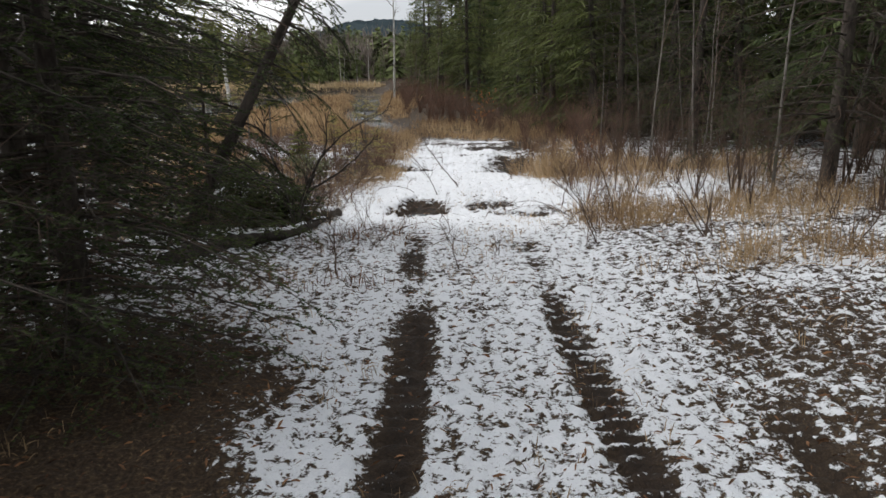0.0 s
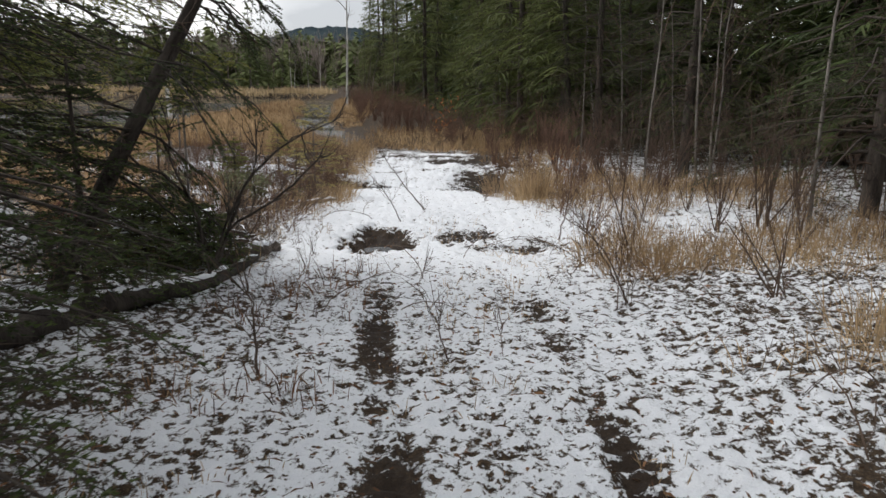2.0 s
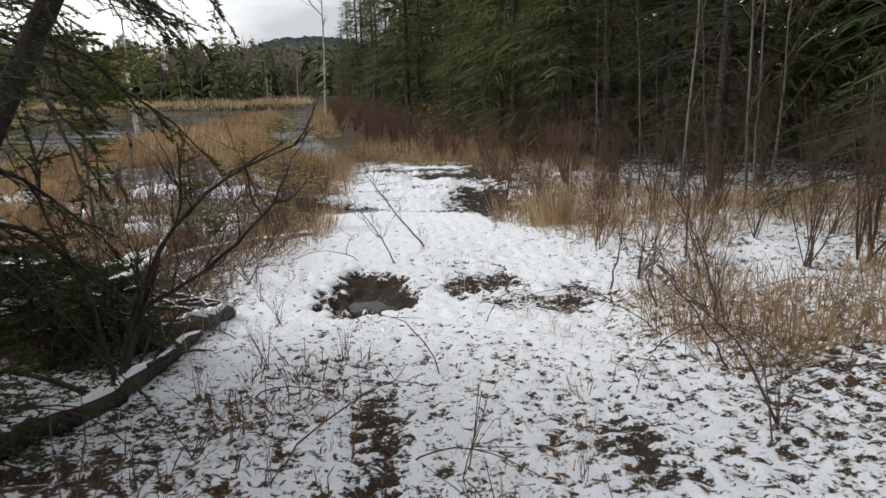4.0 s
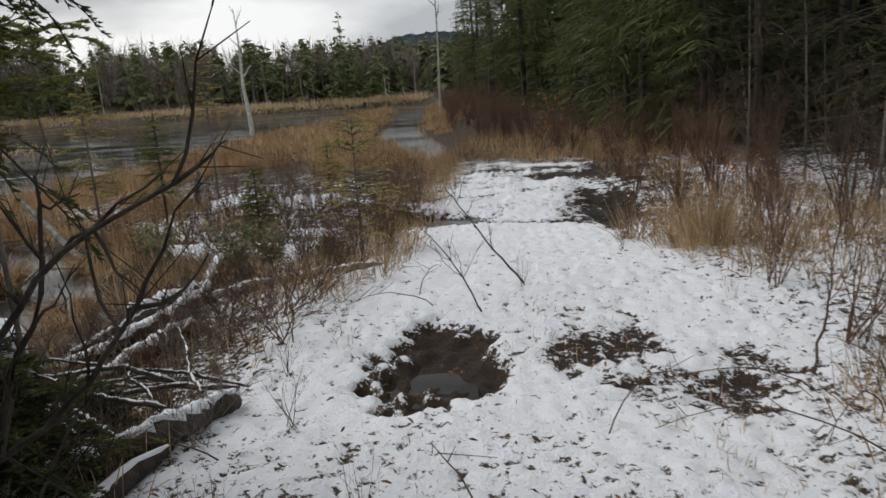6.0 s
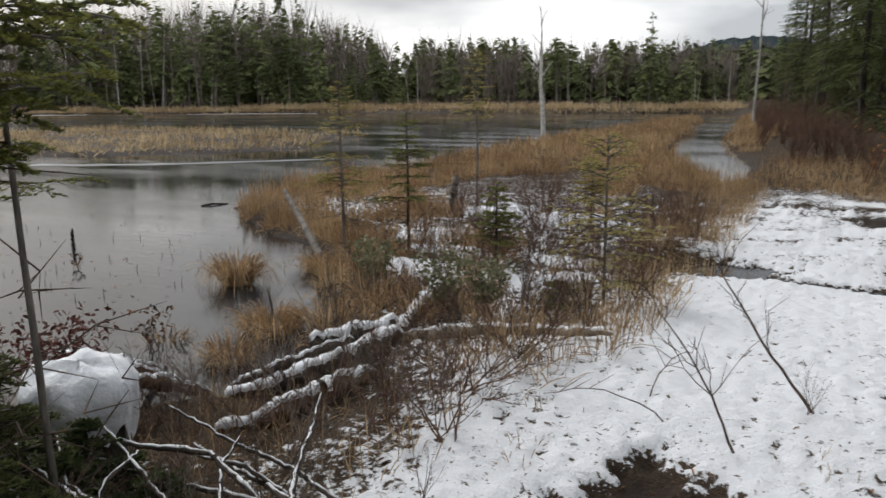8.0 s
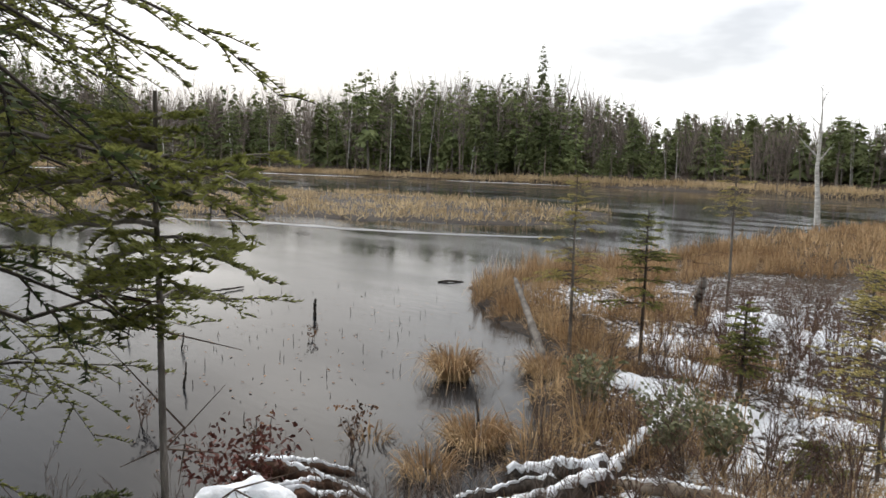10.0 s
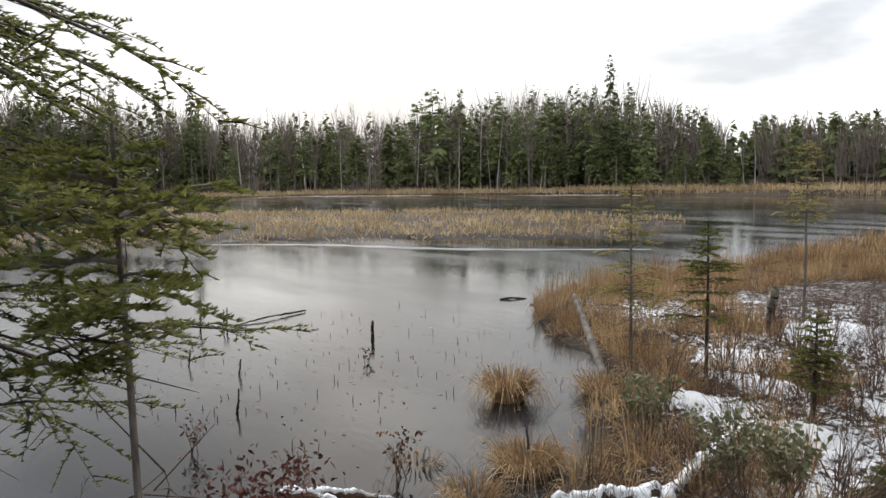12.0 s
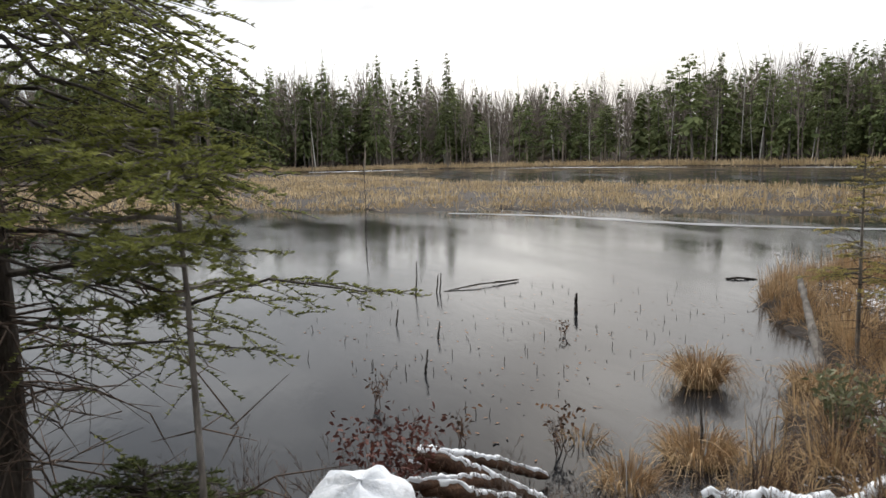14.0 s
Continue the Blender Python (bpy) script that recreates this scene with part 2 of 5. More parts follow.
def part(name, me, mat, parent=None, label=""):
    ob = new(name, me)
    if not me.materials:
        me.materials.append(mat)
    ob.parent = parent
    return tagged(ob, label)


def thing(name, at, label, category, group="", kind=""):
    ob = new(name)
    ob.empty_display_size = 0.1
    ob.location = at
    return tagged(ob, label, category, group, kind)


def unit(a):
    return a / np.maximum(np.linalg.norm(a, axis=-1, keepdims=True), 1e-9)


def tubes(P, R, n=5):
    """Quads for N polylines of K points with radii."""
    P, R = np.asarray(P, float), np.asarray(R, float)
    N, K = P.shape[:2]
    T = unit(np.gradient(P, axis=1))
    ref = np.where(np.abs(T[..., 2:3]) > 0.9, np.array([1.0, 0, 0]), np.array([0, 0, 1.0]))
    A = unit(np.cross(T, ref))
    B = np.cross(T, A)
    a = np.linspace(0, 2 * np.pi, n, endpoint=False)
    V = P[:, :, None] + R[:, :, None, None] * (A[:, :, None] * np.cos(a)[None, None, :, None] + B[:, :, None] * np.sin(a)[None, None, :, None])
    i, k, j = np.meshgrid(np.arange(N), np.arange(K - 1), np.arange(n), indexing="ij")
    q = lambda kk, jj: (i * K + kk) * n + jj % n
    F = np.stack([q(k, j), q(k, j + 1), q(k + 1, j + 1), q(k + 1, j)], -1).reshape(-1, 4)
    return V.reshape(-1, 3), F


def blades(base, way, droop, width, seg=2, rng=None, side=None):
    """Tapered bent strips as triangles: base N x 3, way N x 3 with its length, droop in metres at the tip."""
    N = len(base)
    droop, width = np.broadcast_to(droop, N), np.broadcast_to(width, N)
    if side is None:
        side = unit(np.cross(way, rng.normal(size=(N, 3))))
    s = np.linspace(0, 1, seg + 1)
    C = base[:, None] + way[:, None] * s[None, :, None]
    C[..., 2] -= droop[:, None] * s[None] ** 2
    taper = np.array([0.55, 1.0, 0.75, 0.5])[:seg] if seg > 1 else np.array([1.0])
    Lf = C[:, :-1] - side[:, None] * (width[:, None] * taper[None] / 2)[..., None]
    Rt = C[:, :-1] + side[:, None] * (width[:, None] * taper[None] / 2)[..., None]
    V = np.concatenate([Lf, Rt, C[:, -1:]], 1)
    m = 2 * seg + 1
    f = []
    for k in range(seg - 1):
        f += [[k, seg + k, seg + k + 1], [k, seg + k + 1, k + 1]]
    f.append([seg - 1, 2 * seg - 1, 2 * seg])
    F = (np.arange(N)[:, None, None] * m + np.array(f)[None]).reshape(-1, 3)
    return V.reshape(-1, 3), F


def joined(*vf):
    V, F, o = [], [], 0
    for v, f in vf:
        V.append(v)
        F.append(f + o)
        o += len(v)
    return np.concatenate(V), np.concatenate(F)


def tri(vf):
    v, f = vf
    return v, np.concatenate([f[:, [0, 1, 2]], f[:, [0, 2, 3]]]) if f.shape[1] == 4 else f


# ---- the lie of the land ----
WATER = -0.72
MAIN = np.array([(-30, -60), (-12, -20), (-7.5, 0), (-5.6, 6), (-4.6, 9.2), (-4.1, 10.2), (-3.75, 11.1), (-3.35, 11.7), (-3.6, 12.5), (-4.0, 13.3), (-4.65, 14.2),
                 (-5.0, 15.3), (-6.4, 16.2), (-8.2, 17.0), (-9.8, 18.4), (-10.2, 21), (-9.8, 26), (-10.2, 32), (-10.2, 38), (-9.6, 46), (-9.4, 56), (-8.8, 63), (-7.5, 58), (-6.9, 50),
                 (-5.8, 43), (-5.4, 37), (-4.3, 31), (-3.1, 27.5), (-2.2, 25.4), (-1.5, 26), (-1.9, 30), (-2.8, 34), (-3.6, 38), (-4.2, 45), (-5, 55), (-6, 66), (-8, 76), (-16, 76),
                 (-34, 73), (-52, 69), (-70, 61), (-83, 53), (-95, 38), (-102, 15), (-98, -15), (-110, -60), (-1800, -60), (-1800, 1800), (1800, 1800), (1800, -1800), (-30, -1800)], float)
ISLAND = np.array([(-29, -14), (-27.8, 3.4), (-32, 10.5), (-28.5, 16.5), (-25.8, 20.8), (-21.4, 26), (-17.6, 29), (-19, 35), (-20.5, 40), (-29, 39.2), (-36, 39.5), (-43, 32.5), (-48, 29), (-66, 26), (-88, 24), (-101, 18), (-101, -14)], float)


def shore(P, poly):
    """Signed distance to a polygon, plus inside."""
    x, y = P[:, 0], P[:, 1]
    best = np.full(len(P), 1e18)
    ins = np.zeros(len(P), bool)
    for (ax, ay), (bx, by) in zip(poly, np.roll(poly, -1, 0)):
        dx, dy = bx - ax, by - ay
        t = np.clip(((x - ax) * dx + (y - ay) * dy) / (dx * dx + dy * dy), 0, 1)
        best = np.minimum(best, (x - ax - t * dx) ** 2 + (y - ay - t * dy) ** 2)
        if dy != 0:
            ins ^= ((ay > y) != (by > y)) & (x < dx * (y - ay) / dy + ax)
    return np.where(ins, 1, -1) * np.sqrt(best)


def waves(x, y, f, seed):
    r = np.random.default_rng(seed)
    out = 0
    for k in range(7):
        a, ph, g = r.uniform(0, 6.28), r.uniform(0, 6.28), f * r.uniform(0.6, 1.7)
        out = out + np.sin(g * (x * math.cos(a) + y * math.sin(a)) + ph)
    return out / 7


def lumps(x, y):
    return waves(x, y, 46, 61) + 0.7 * waves(x, y, 31, 62)


TRAIL_Y = [-6, 5.5, 7, 8.5, 10.2, 11, 12.5, 14, 15.5, 16.6, 17.2, 18.2, 20, 22, 25, 30]
TRAIL_Z = [0.0, 0.0, -0.09, -0.22, -0.38, -0.34, -0.28, -0.42, -0.58, -0.67, -0.68, -0.54, -0.52, -0.56, -0.66, -0.5]


def spot(x, y, cx, cy, rx, ry, soft=0.25, wob=0.25, seed=3):
    d = np.hypot((x - cx) / rx, (y - cy) / ry) + wob * waves(x, y, 9, seed) + 0.8 * wob * waves(x, y, 25, seed + 70)
    return np.clip((1 + soft - d) / (2 * soft), 0, 1)


DRIFTS = [(-4.9, 16.75, 0.45, 0.30), (-4.15, 16.1, 0.50, 0.28), (-3.85, 14.85, 0.42, 0.25), (-4.6, 18.9, 0.50, 0.5), (-2.75, 16.2, 0.5, 0.22), (-2.9, 14.7, 0.4, 0.18), (-3.3, 18.5, 0.5, 0.3), (-2.1, 15.2, 0.35, 0.25)]


def lay(P):
    """Height, snow cover and mud at points."""
    P = np.asarray(P, float)
    x, y = P[:, 0], P[:, 1]
    d = shore(P, MAIN) + 0.22 * waves(x, y, 2.6, 11)
    di = shore(P, ISLAND) + 0.5 * waves(x, y, 1.0, 12)
    zt = np.interp(y + np.clip((y - 14) / 2, 0, 1) * (0.75 * waves(x, y, 1.9, 51) - 0.12 * x), TRAIL_Y, TRAIL_Z)
    rise = np.clip(x - 1.3, 0, 6) * 0.055 + np.clip(y - 28, 0, 60) * 0.004 * (x > -60)
    left = np.clip(-1.3 - x, 0, 8) * 0.04 * (y < 7)
    z = zt + rise + left
    z = np.minimum(z, WATER + 0.05 + 0.34 * np.clip(d, 0, 50) ** 0.9)
    pen = np.clip((-1.2 - x) / 0.8, 0, 1) * np.clip((y - 12.4) / 1.2, 0, 1) * (y < 70)
    bank = np.clip((-1.65 - 0.2 * waves(x, y, 3, 17) - x) / 0.75, 0, 1) * np.clip((y - 8.9) / 0.5, 0, 1) * np.clip((13.2 - y) / 0.8, 0, 1)
    z = z * (1 - bank) + np.minimum(z, WATER + 0.10 + 0.10 * np.clip(d, 0, 4)) * bank
    z = np.where(pen > 0, z * (1 - pen) + np.minimum(z, WATER + 0.17) * pen, z)
    z = z + np.where((d > 3) & ((y > 64) | (x < -60)), np.clip(d - 3, 0, 45) * 0.06, 0) + np.clip(np.hypot(x, y) - 140, 0, 900) * 0.012
    z = np.where(d < 0, WATER - np.minimum(0.6, -d * 0.45), z)
    z = np.where(di > 0, np.maximum(z, WATER + np.minimum(0.10, 0.25 * di)), z)
    z += (d > 0) * (0.022 * waves(x, y, 5.5, 1) + 0.014 * waves(x, y, 15, 2) + (np.hypot(x, y - 8) < 14) * 0.027 * lumps(x, y)) * np.clip(d * 2, 0, 1)
    # puddles and ruts
    pud = spot(x, y, -0.44, 10.58, 0.35, 0.58, 0.3, 0.6, 4)
    hole = np.maximum(spot(x, y, -1.05, 16.75, 0.72, 0.50, 0.3, 0.45, 5), spot(x, y, 0.35, 16.45, 0.95, 0.17, 0.5, 0.8, 6))
    mudr = np.maximum(spot(x, y, 1.4, 16.9, 0.46, 1.6, 0.5, 0.55, 7), spot(x, y, 1.2, 20.3, 0.9, 0.5, 0.4, 0.4, 8))
    pa = spot(x, y, 0.52, 10.80, 0.34, 0.42, 0.5, 0.9, 9)
    pb = spot(x, y, 1.12, 10.15, 0.36, 0.34, 0.5, 0.9, 10)
    hump = spot(x, y, 0.1, 21.6, 1.6, 0.25, 0.5, 0.6, 14) + spot(x, y, -0.9, 22.8, 0.9, 0.2, 0.5, 0.6, 15)
    wig = 0.05 * np.sin(y * 1.1)
    ta = np.clip(1.35 - np.abs(x + 0.22 + wig + 0.02 * (y - 3)) / 0.115, 0, 1) * np.interp(y, [-3, 4.6, 5.6, 6.6, 7.4, 8.4], [1, 1, 0.45, 0.95, 0.9, 0])
    tb = np.clip(1.35 - np.abs(x - 0.80 - wig * 0.6 + 0.015 * (y - 3)) / 0.105, 0, 1) * np.interp(y, [-3, 4.8, 5.4, 6.5, 7.2, 7.6], [1, 1, 0.35, 0.55, 0.5, 0])
    tc = np.clip(1.3 - np.abs(x - 1.55 + wig) / 0.12, 0, 1) * np.interp(y, [-1, 1.5, 4.2, 4.8], [0, 0.9, 0.85, 0]) * np.clip(0.32 + 1.9 * waves(x, y, 4, 44), 0, 0.8)
    ta = ta * np.interp(y, [4.2, 5.2], [1, 0]) + ta * np.interp(y, [4.2, 5.2], [0, 1]) * np.clip(0.75 + 1.3 * waves(x, y, 6, 45), 0.1, 1)
    tb = tb * np.interp(y, [4.6, 5.4], [1, 0]) + tb * np.interp(y, [4.6, 5.4], [0, 1]) * np.clip(0.55 + 1.5 * waves(x, y, 6, 46), 0, 1)
    ruts = np.maximum(np.maximum(ta, tb), tc)
    lugs = 0.5 + 0.5 * np.sin(y * 50 + 22 * np.where(x > 0.3, np.abs(x - 0.8 + 0.015 * (y - 3)), np.abs(x + 0.22)) + 0.9 * waves(x, y, 7, 52))
    z = z - 0.11 * pud - 0.14 * hole - 0.06 * mudr - 0.03 * pa - 0.04 * pb - ruts * (0.016 + 0.034 * lugs)
    # snow cover
    c = np.interp(y, [-3, 7.5, 9, 10, 15, 16.5, 18, 30], [0.61, 0.62, 0.70, 0.79, 0.84, 0.78, 0.84, 0.5])
    rightside = np.clip((x - 1.2 - 0.25 * waves(x, y, 2.2, 21)) / 0.8, 0, 1)
    c = c - rightside * np.interp(y, [0, 6, 8, 14, 20], [0.05, 0.08, 0.14, 0.20, 0.3])
    c = c - np.clip((x - 4.0) / 2, 0, 1) * 0.1
    c = c - 0.15 * np.clip((x - 1.1) / 0.9, 0, 1) * np.clip((5.5 - y) / 1.5, 0, 1)
    leftside = np.clip((-0.9 - 0.55 * waves(x, y, 2.0, 22) - 0.3 * waves(x, y, 5.0, 23) - x) / 0.7, 0, 1)
    c = c - leftside * np.interp(y, [0, 3.3, 4.7, 8.5, 12, 13, 16], [0.85, 0.75, 0.14, 0.10, 0.12, 0.25, 0.34])
    c = c - np.clip(1.2 - d, 0, 1.2) * 0.38 * (x < 0)
    c = c - 0.9 * pud - 1.1 * hole - 0.55 * mudr - 0.46 * pa - 0.40 * pb - 0.35 * hump - ruts * np.where(x > 0.3, 0.14 + 0.60 * lugs, 0.42 + 0.28 * lugs)
    c = c + (np.hypot(x, y - 8) < 14) * 0.20 * lumps(x, y)
    c = c - 0.36 * bank * np.clip((12.6 - y) / 1.2, 0.3, 1)
    drift = np.maximum.reduce([spot(x, y, *q, 0.4, 0.5, 90 + i) for i, q in enumerate(DRIFTS)])
    z = z + 0.10 * drift * (d > 0.2)
    c = c + 0.55 * drift
    churn = np.clip((y - 16.5) / 1.5, 0, 1) * (y < 26) * (np.abs(x) < 3)
    z = z + churn * (0.045 * waves(x, y, 7, 41) + 0.03 * waves(x, y, 14, 42))
    c = c - churn * (0.10 - 0.35 * waves(x, y, 8, 43))
    c = c - 0.35 * np.clip((y - 22.5) / 3, 0, 1) * (x > -2.5)
    c = np.where(np.hypot(x, y) > 45, 0.2, c)
    c = np.where(di > 0, 0.12, c)
    mud = np.clip(np.maximum.reduce([pud, hole, mudr, 0.9 * pa, 0.9 * pb, ruts, (d < 0.15) * 0.9]), 0, 1)
    return z, np.clip(c, -0.2, 1.2), mud


def zat(x, y):
    return float(lay(np.array([[x, y]]))[0][0])


def spread(lo, hi, step, far_lo, far_hi, grow=1.16):
    v = list(np.arange(lo, hi + 1e-6, step))
    s, q = step, hi
    while q < far_hi:
        s *= grow
        q += s
        v.append(q)
    s, q = step, lo
    out = []
    while q > far_lo:
        s *= grow
        q -= s
        out.append(q)
    return np.array(out[::-1] + v)


gx = spread(-5.2, 4.6, 0.038, -1700, 1700)
gy = spread(0.8, 19.0, 0.036, -1700, 1700)
GX, GY = np.meshgrid(gx, gy)
gp = np.stack([GX.ravel(), GY.ravel()], 1)
gz, gc, gm = lay(gp)
ny, nx = GX.shape
jj, ii = np.meshgrid(np.arange(ny - 1), np.arange(nx - 1), indexing="ij")
gf = np.stack([jj * nx + ii, jj * nx + ii + 1, (jj + 1) * nx + ii + 1, (jj + 1) * nx + ii], -1).reshape(-1, 4)
g_me = mesh_np("ground", np.column_stack([gp, gz]), gf, True)
for attr_name, val in (("snow", gc), ("mud", gm)):
    g_me.attributes.new(attr_name, "FLOAT", "POINT").data.foreach_set("value", val.astype(np.float32))
ground = tagged(part("ground", g_me, M_GROUND), "patchy thin snow over brown leaf litter and mud", "ground", kind="structure")

# pond ice, one sheet at the water level
ice = part("water", mesh_np("water", [(-1500, -1500, WATER), (60, -1500, WATER), (60, 1500, WATER), (-1500, 1500, WATER)], [[0, 1, 2, 3]]), M_ICE)
tagged(ice, "still grey pond skinned with thin ice", "pond", kind="structure")


def disc(name, cx, cy, rx, ry, z, mat, label, seed):
    r = np.random.default_rng(seed)
    a = np.linspace(0, 2 * np.pi, 28, endpoint=False)
    k = 1 + 0.12 * np.sin(3 * a + r.uniform(0, 6)) + 0.07 * np.sin(7 * a + r.uniform(0, 6))
    v = [(cx, cy, z)] + [(cx + rx * kk * math.cos(t), cy + ry * kk * math.sin(t), z) for t, kk in zip(a, k)]
    f = [[0, 1 + i, 1 + (i + 1) % 28] for i in range(28)]
    return tagged(part(name, mesh_np(name, v, f), mat), label, "puddle", kind="structure")


disc("puddle", -0.46, 10.34, 0.26, 0.27, zat(-0.43, 10.5) + 0.035, M_PUDDLE, "muddy brown puddle in the trail", 1)
disc("puddle", -1.05, 16.75, 0.95, 0.6, zat(-1.05, 16.75) + 0.06, M_PUDDLE, "dark wet rut crossing the trail", 2)

# far wooded hill, its bluish base colour standing in for haze
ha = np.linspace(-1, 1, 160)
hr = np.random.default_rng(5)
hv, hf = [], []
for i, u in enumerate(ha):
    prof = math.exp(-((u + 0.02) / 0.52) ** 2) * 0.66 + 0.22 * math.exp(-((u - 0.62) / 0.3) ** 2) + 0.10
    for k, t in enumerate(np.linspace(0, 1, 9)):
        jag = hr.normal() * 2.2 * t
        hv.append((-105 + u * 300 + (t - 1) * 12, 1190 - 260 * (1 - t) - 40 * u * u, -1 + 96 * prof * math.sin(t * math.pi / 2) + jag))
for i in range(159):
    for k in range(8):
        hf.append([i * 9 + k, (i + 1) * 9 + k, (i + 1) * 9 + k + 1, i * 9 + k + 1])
tagged(part("backdrop", mesh_np("backdrop", hv, hf), M_HILL_HAZE), "dark wooded hill in the distance, haze tinted into its blue-green colour", "hill", kind="structure")


# ---- trees ----
def conifer_meshes(h, r0, crown0, nb, reach, seed, side_twigs=5, twigs=7, ribbon=0.16, droop=0.25, up=0.25, power=0.8, dead=0, needles=0, bare_inner=0.15, aim=(), dead_top=None):
    r = np.random.default_rng(seed)
    K = 8
    zz = np.linspace(0, h, K)
    lean = np.cumsum(r.normal(0, 0.012 * h / K, (K, 2)), 0)
    tp = np.column_stack([lean, zz])
    tp[0, 2] = -0.15
    rad = r0 * (1 - zz / h) ** 0.85 + 0.006
    trunk = tubes(tp[None], rad[None], 7)
    f = np.sort(r.uniform(0, 1, nb)) ** 0.9
    bz = crown0 + (h * 0.985 - crown0) * f
    az = np.arange(nb) * 2.399 + r.normal(0, 0.4, nb)
    length = reach * ((1 - bz / h) ** power + 0.04) * r.uniform(0.65, 1.12, nb)
    cx, cy = np.interp(bz, zz, tp[:, 0]), np.interp(bz, zz, tp[:, 1])
    s = np.linspace(0, 1, 5)
    out = np.stack([np.cos(az), np.sin(az), np.zeros(nb)], 1)
    rise = up * (0.3 + f * 1.2)
    P = np.stack([cx, cy, bz], 1)[:, None] + out[:, None] * (length[:, None] * s)[..., None]
    P[..., 2] += length[:, None] * (rise[:, None] * s - (droop + rise[:, None]) * s ** 2 * (1 - 0.5 * f[:, None]) + 0.12 * s ** 3)
    P[:, 1:4] += r.normal(0, 0.02, (nb, 3, 3)) * length[:, None, None]
    for z0, tip in aim:
        b = np.array([np.interp(z0, zz, tp[:, 0]), np.interp(z0, zz, tp[:, 1]), z0])
        tip = b + (np.array(tip) - b) * 0.92
        ln = float(np.linalg.norm(tip - b))
        q = b + (tip - b) * s[:, None]
        q[:, 2] += ln * (0.32 * s * (1 - s) - 0.10 * np.sin(s * np.pi) ** 3)
        q[1:4] += r.normal(0, 0.015, (3, 3)) * ln
        P, length, nb = np.concatenate([P, q[None]]), np.append(length, ln), nb + 1
    R = (0.006 + 0.008 * length)[:, None] * (1 - 0.8 * s)[None]
    limbs = tubes(P, R, 3)
    # side sprays
    t = np.tile(np.linspace(bare_inner, 1.0, twigs), (nb, 1)) + r.normal(0, 0.02, (nb, twigs))
    t = np.clip(t, 0.02, 1)
    idx = t * 4
    i0 = np.clip(idx.astype(int), 0, 3)
    w = (idx - i0)[..., None]
    rows = np.arange(nb)[:, None]
    B = P[rows, i0] * (1 - w) + P[rows, i0 + 1] * w
    tang = unit(P[rows, i0 + 1] - P[rows, i0])
    perp = unit(np.cross(tang, np.array([0, 0, 1.0])))
    sgn = np.where((np.arange(twigs) % 2)[None] == 0, 1, -1) * np.ones((nb, 1))
    tl = (length[:, None] * (0.42 * (1 - t) + 0.16) * r.uniform(0.6, 1.25, (nb, twigs)))
    way = unit(tang * 0.75 + perp * sgn[..., None] * (0.85 * (t < 0.97))[..., None] + r.normal(0, 0.12, (nb, twigs, 3)))
    base, way, tl = B.reshape(-1, 3), way.reshape(-1, 3), tl.ravel()
    if not needles:
        flat = unit(np.cross(way, np.array([0, 0, 1.0]) + r.normal(0, 0.5, (len(way), 3))))
        v1 = blades(base, way * tl[:, None], tl * 0.3, ribbon * r.uniform(0.6, 1.2, len(base)) * np.clip(tl / 0.5, 0.4, 1.3), 3, r, flat)
        sub = r.integers(0, len(base), len(base))
        b2 = base[sub] + way[sub] * (tl[sub] * r.uniform(0.2, 0.8, len(sub)))[:, None]
        w2 = unit(way[sub] + r.normal(0, 0.8, (len(sub), 3))) * (tl[sub] * 0.55)[:, None]
        v2 = blades(b2, w2, tl[sub] * 0.25, ribbon * 0.7, 2, r)
        crown = joined(v1, v2)
    else:
        # twigs with side twigs, each clad in needles
        n2 = side_twigs
        k2 = np.linspace(0.15, 0.95, n2)
        tw = base[:, None] + (way * tl[:, None])[:, None] * k2[None, :, None]
        tw[..., 2] -= (tl[:, None] * 0.22) * k2[None] ** 2
        side = unit(np.cross(way, np.array([0, 0, 1.0])))[:, None] * np.where(np.arange(n2) % 2 == 0, 1, -1)[None, :, None]
        w2 = unit(way[:, None] * 0.8 + side * 0.8 + r.normal(0, 0.15, (len(base), n2, 3)))
        l2 = (tl[:, None] * (0.5 - 0.3 * k2[None])) * r.uniform(0.7, 1.2, (len(base), n2))
        sb, sw, sl = np.concatenate([base, tw.reshape(-1, 3)]), np.concatenate([way, w2.reshape(-1, 3)]), np.concatenate([tl, l2.ravel()])
        q = np.linspace(0, 1, 3)
        TP = sb[:, None] + (sw * sl[:, None])[:, None] * q[None, :, None]
        TP[..., 2] -= (sl * 0.22)[:, None] * q[None] ** 2
        limbs = joined(limbs, tubes(TP, np.tile([0.0035, 0.0025, 0.0012], (len(sb), 1)), 3))
        keep = r.uniform(0, 1, len(sb)) < np.clip((0.45 + 0.9 * np.linalg.norm(sb[:, :2], axis=1) / reach), 0, 1)
        sb, sw, sl = sb[keep], sw[keep], sl[keep]
        cnt = np.maximum((sl * needles).astype(int), 4)
        own = np.repeat(np.arange(len(sb)), cnt)
        u = r.uniform(0.05, 1.0, len(own))
        nbp = sb[own] + sw[own] * (sl[own] * u)[:, None]
        nbp[:, 2] -= sl[own] * 0.22 * u ** 2
        rad_v = unit(np.cross(sw[own], r.normal(size=(len(own), 3))))
        rad_v[:, 2] = np.abs(rad_v[:, 2]) * 0.5 - 0.05
        nw = unit(sw[own] * 0.8 + rad_v) * r.uniform(0.018, 0.030, len(own))[:, None]
        crown = blades(nbp, nw, 0.0, 0.011, 1, r)
    dead_vf = None
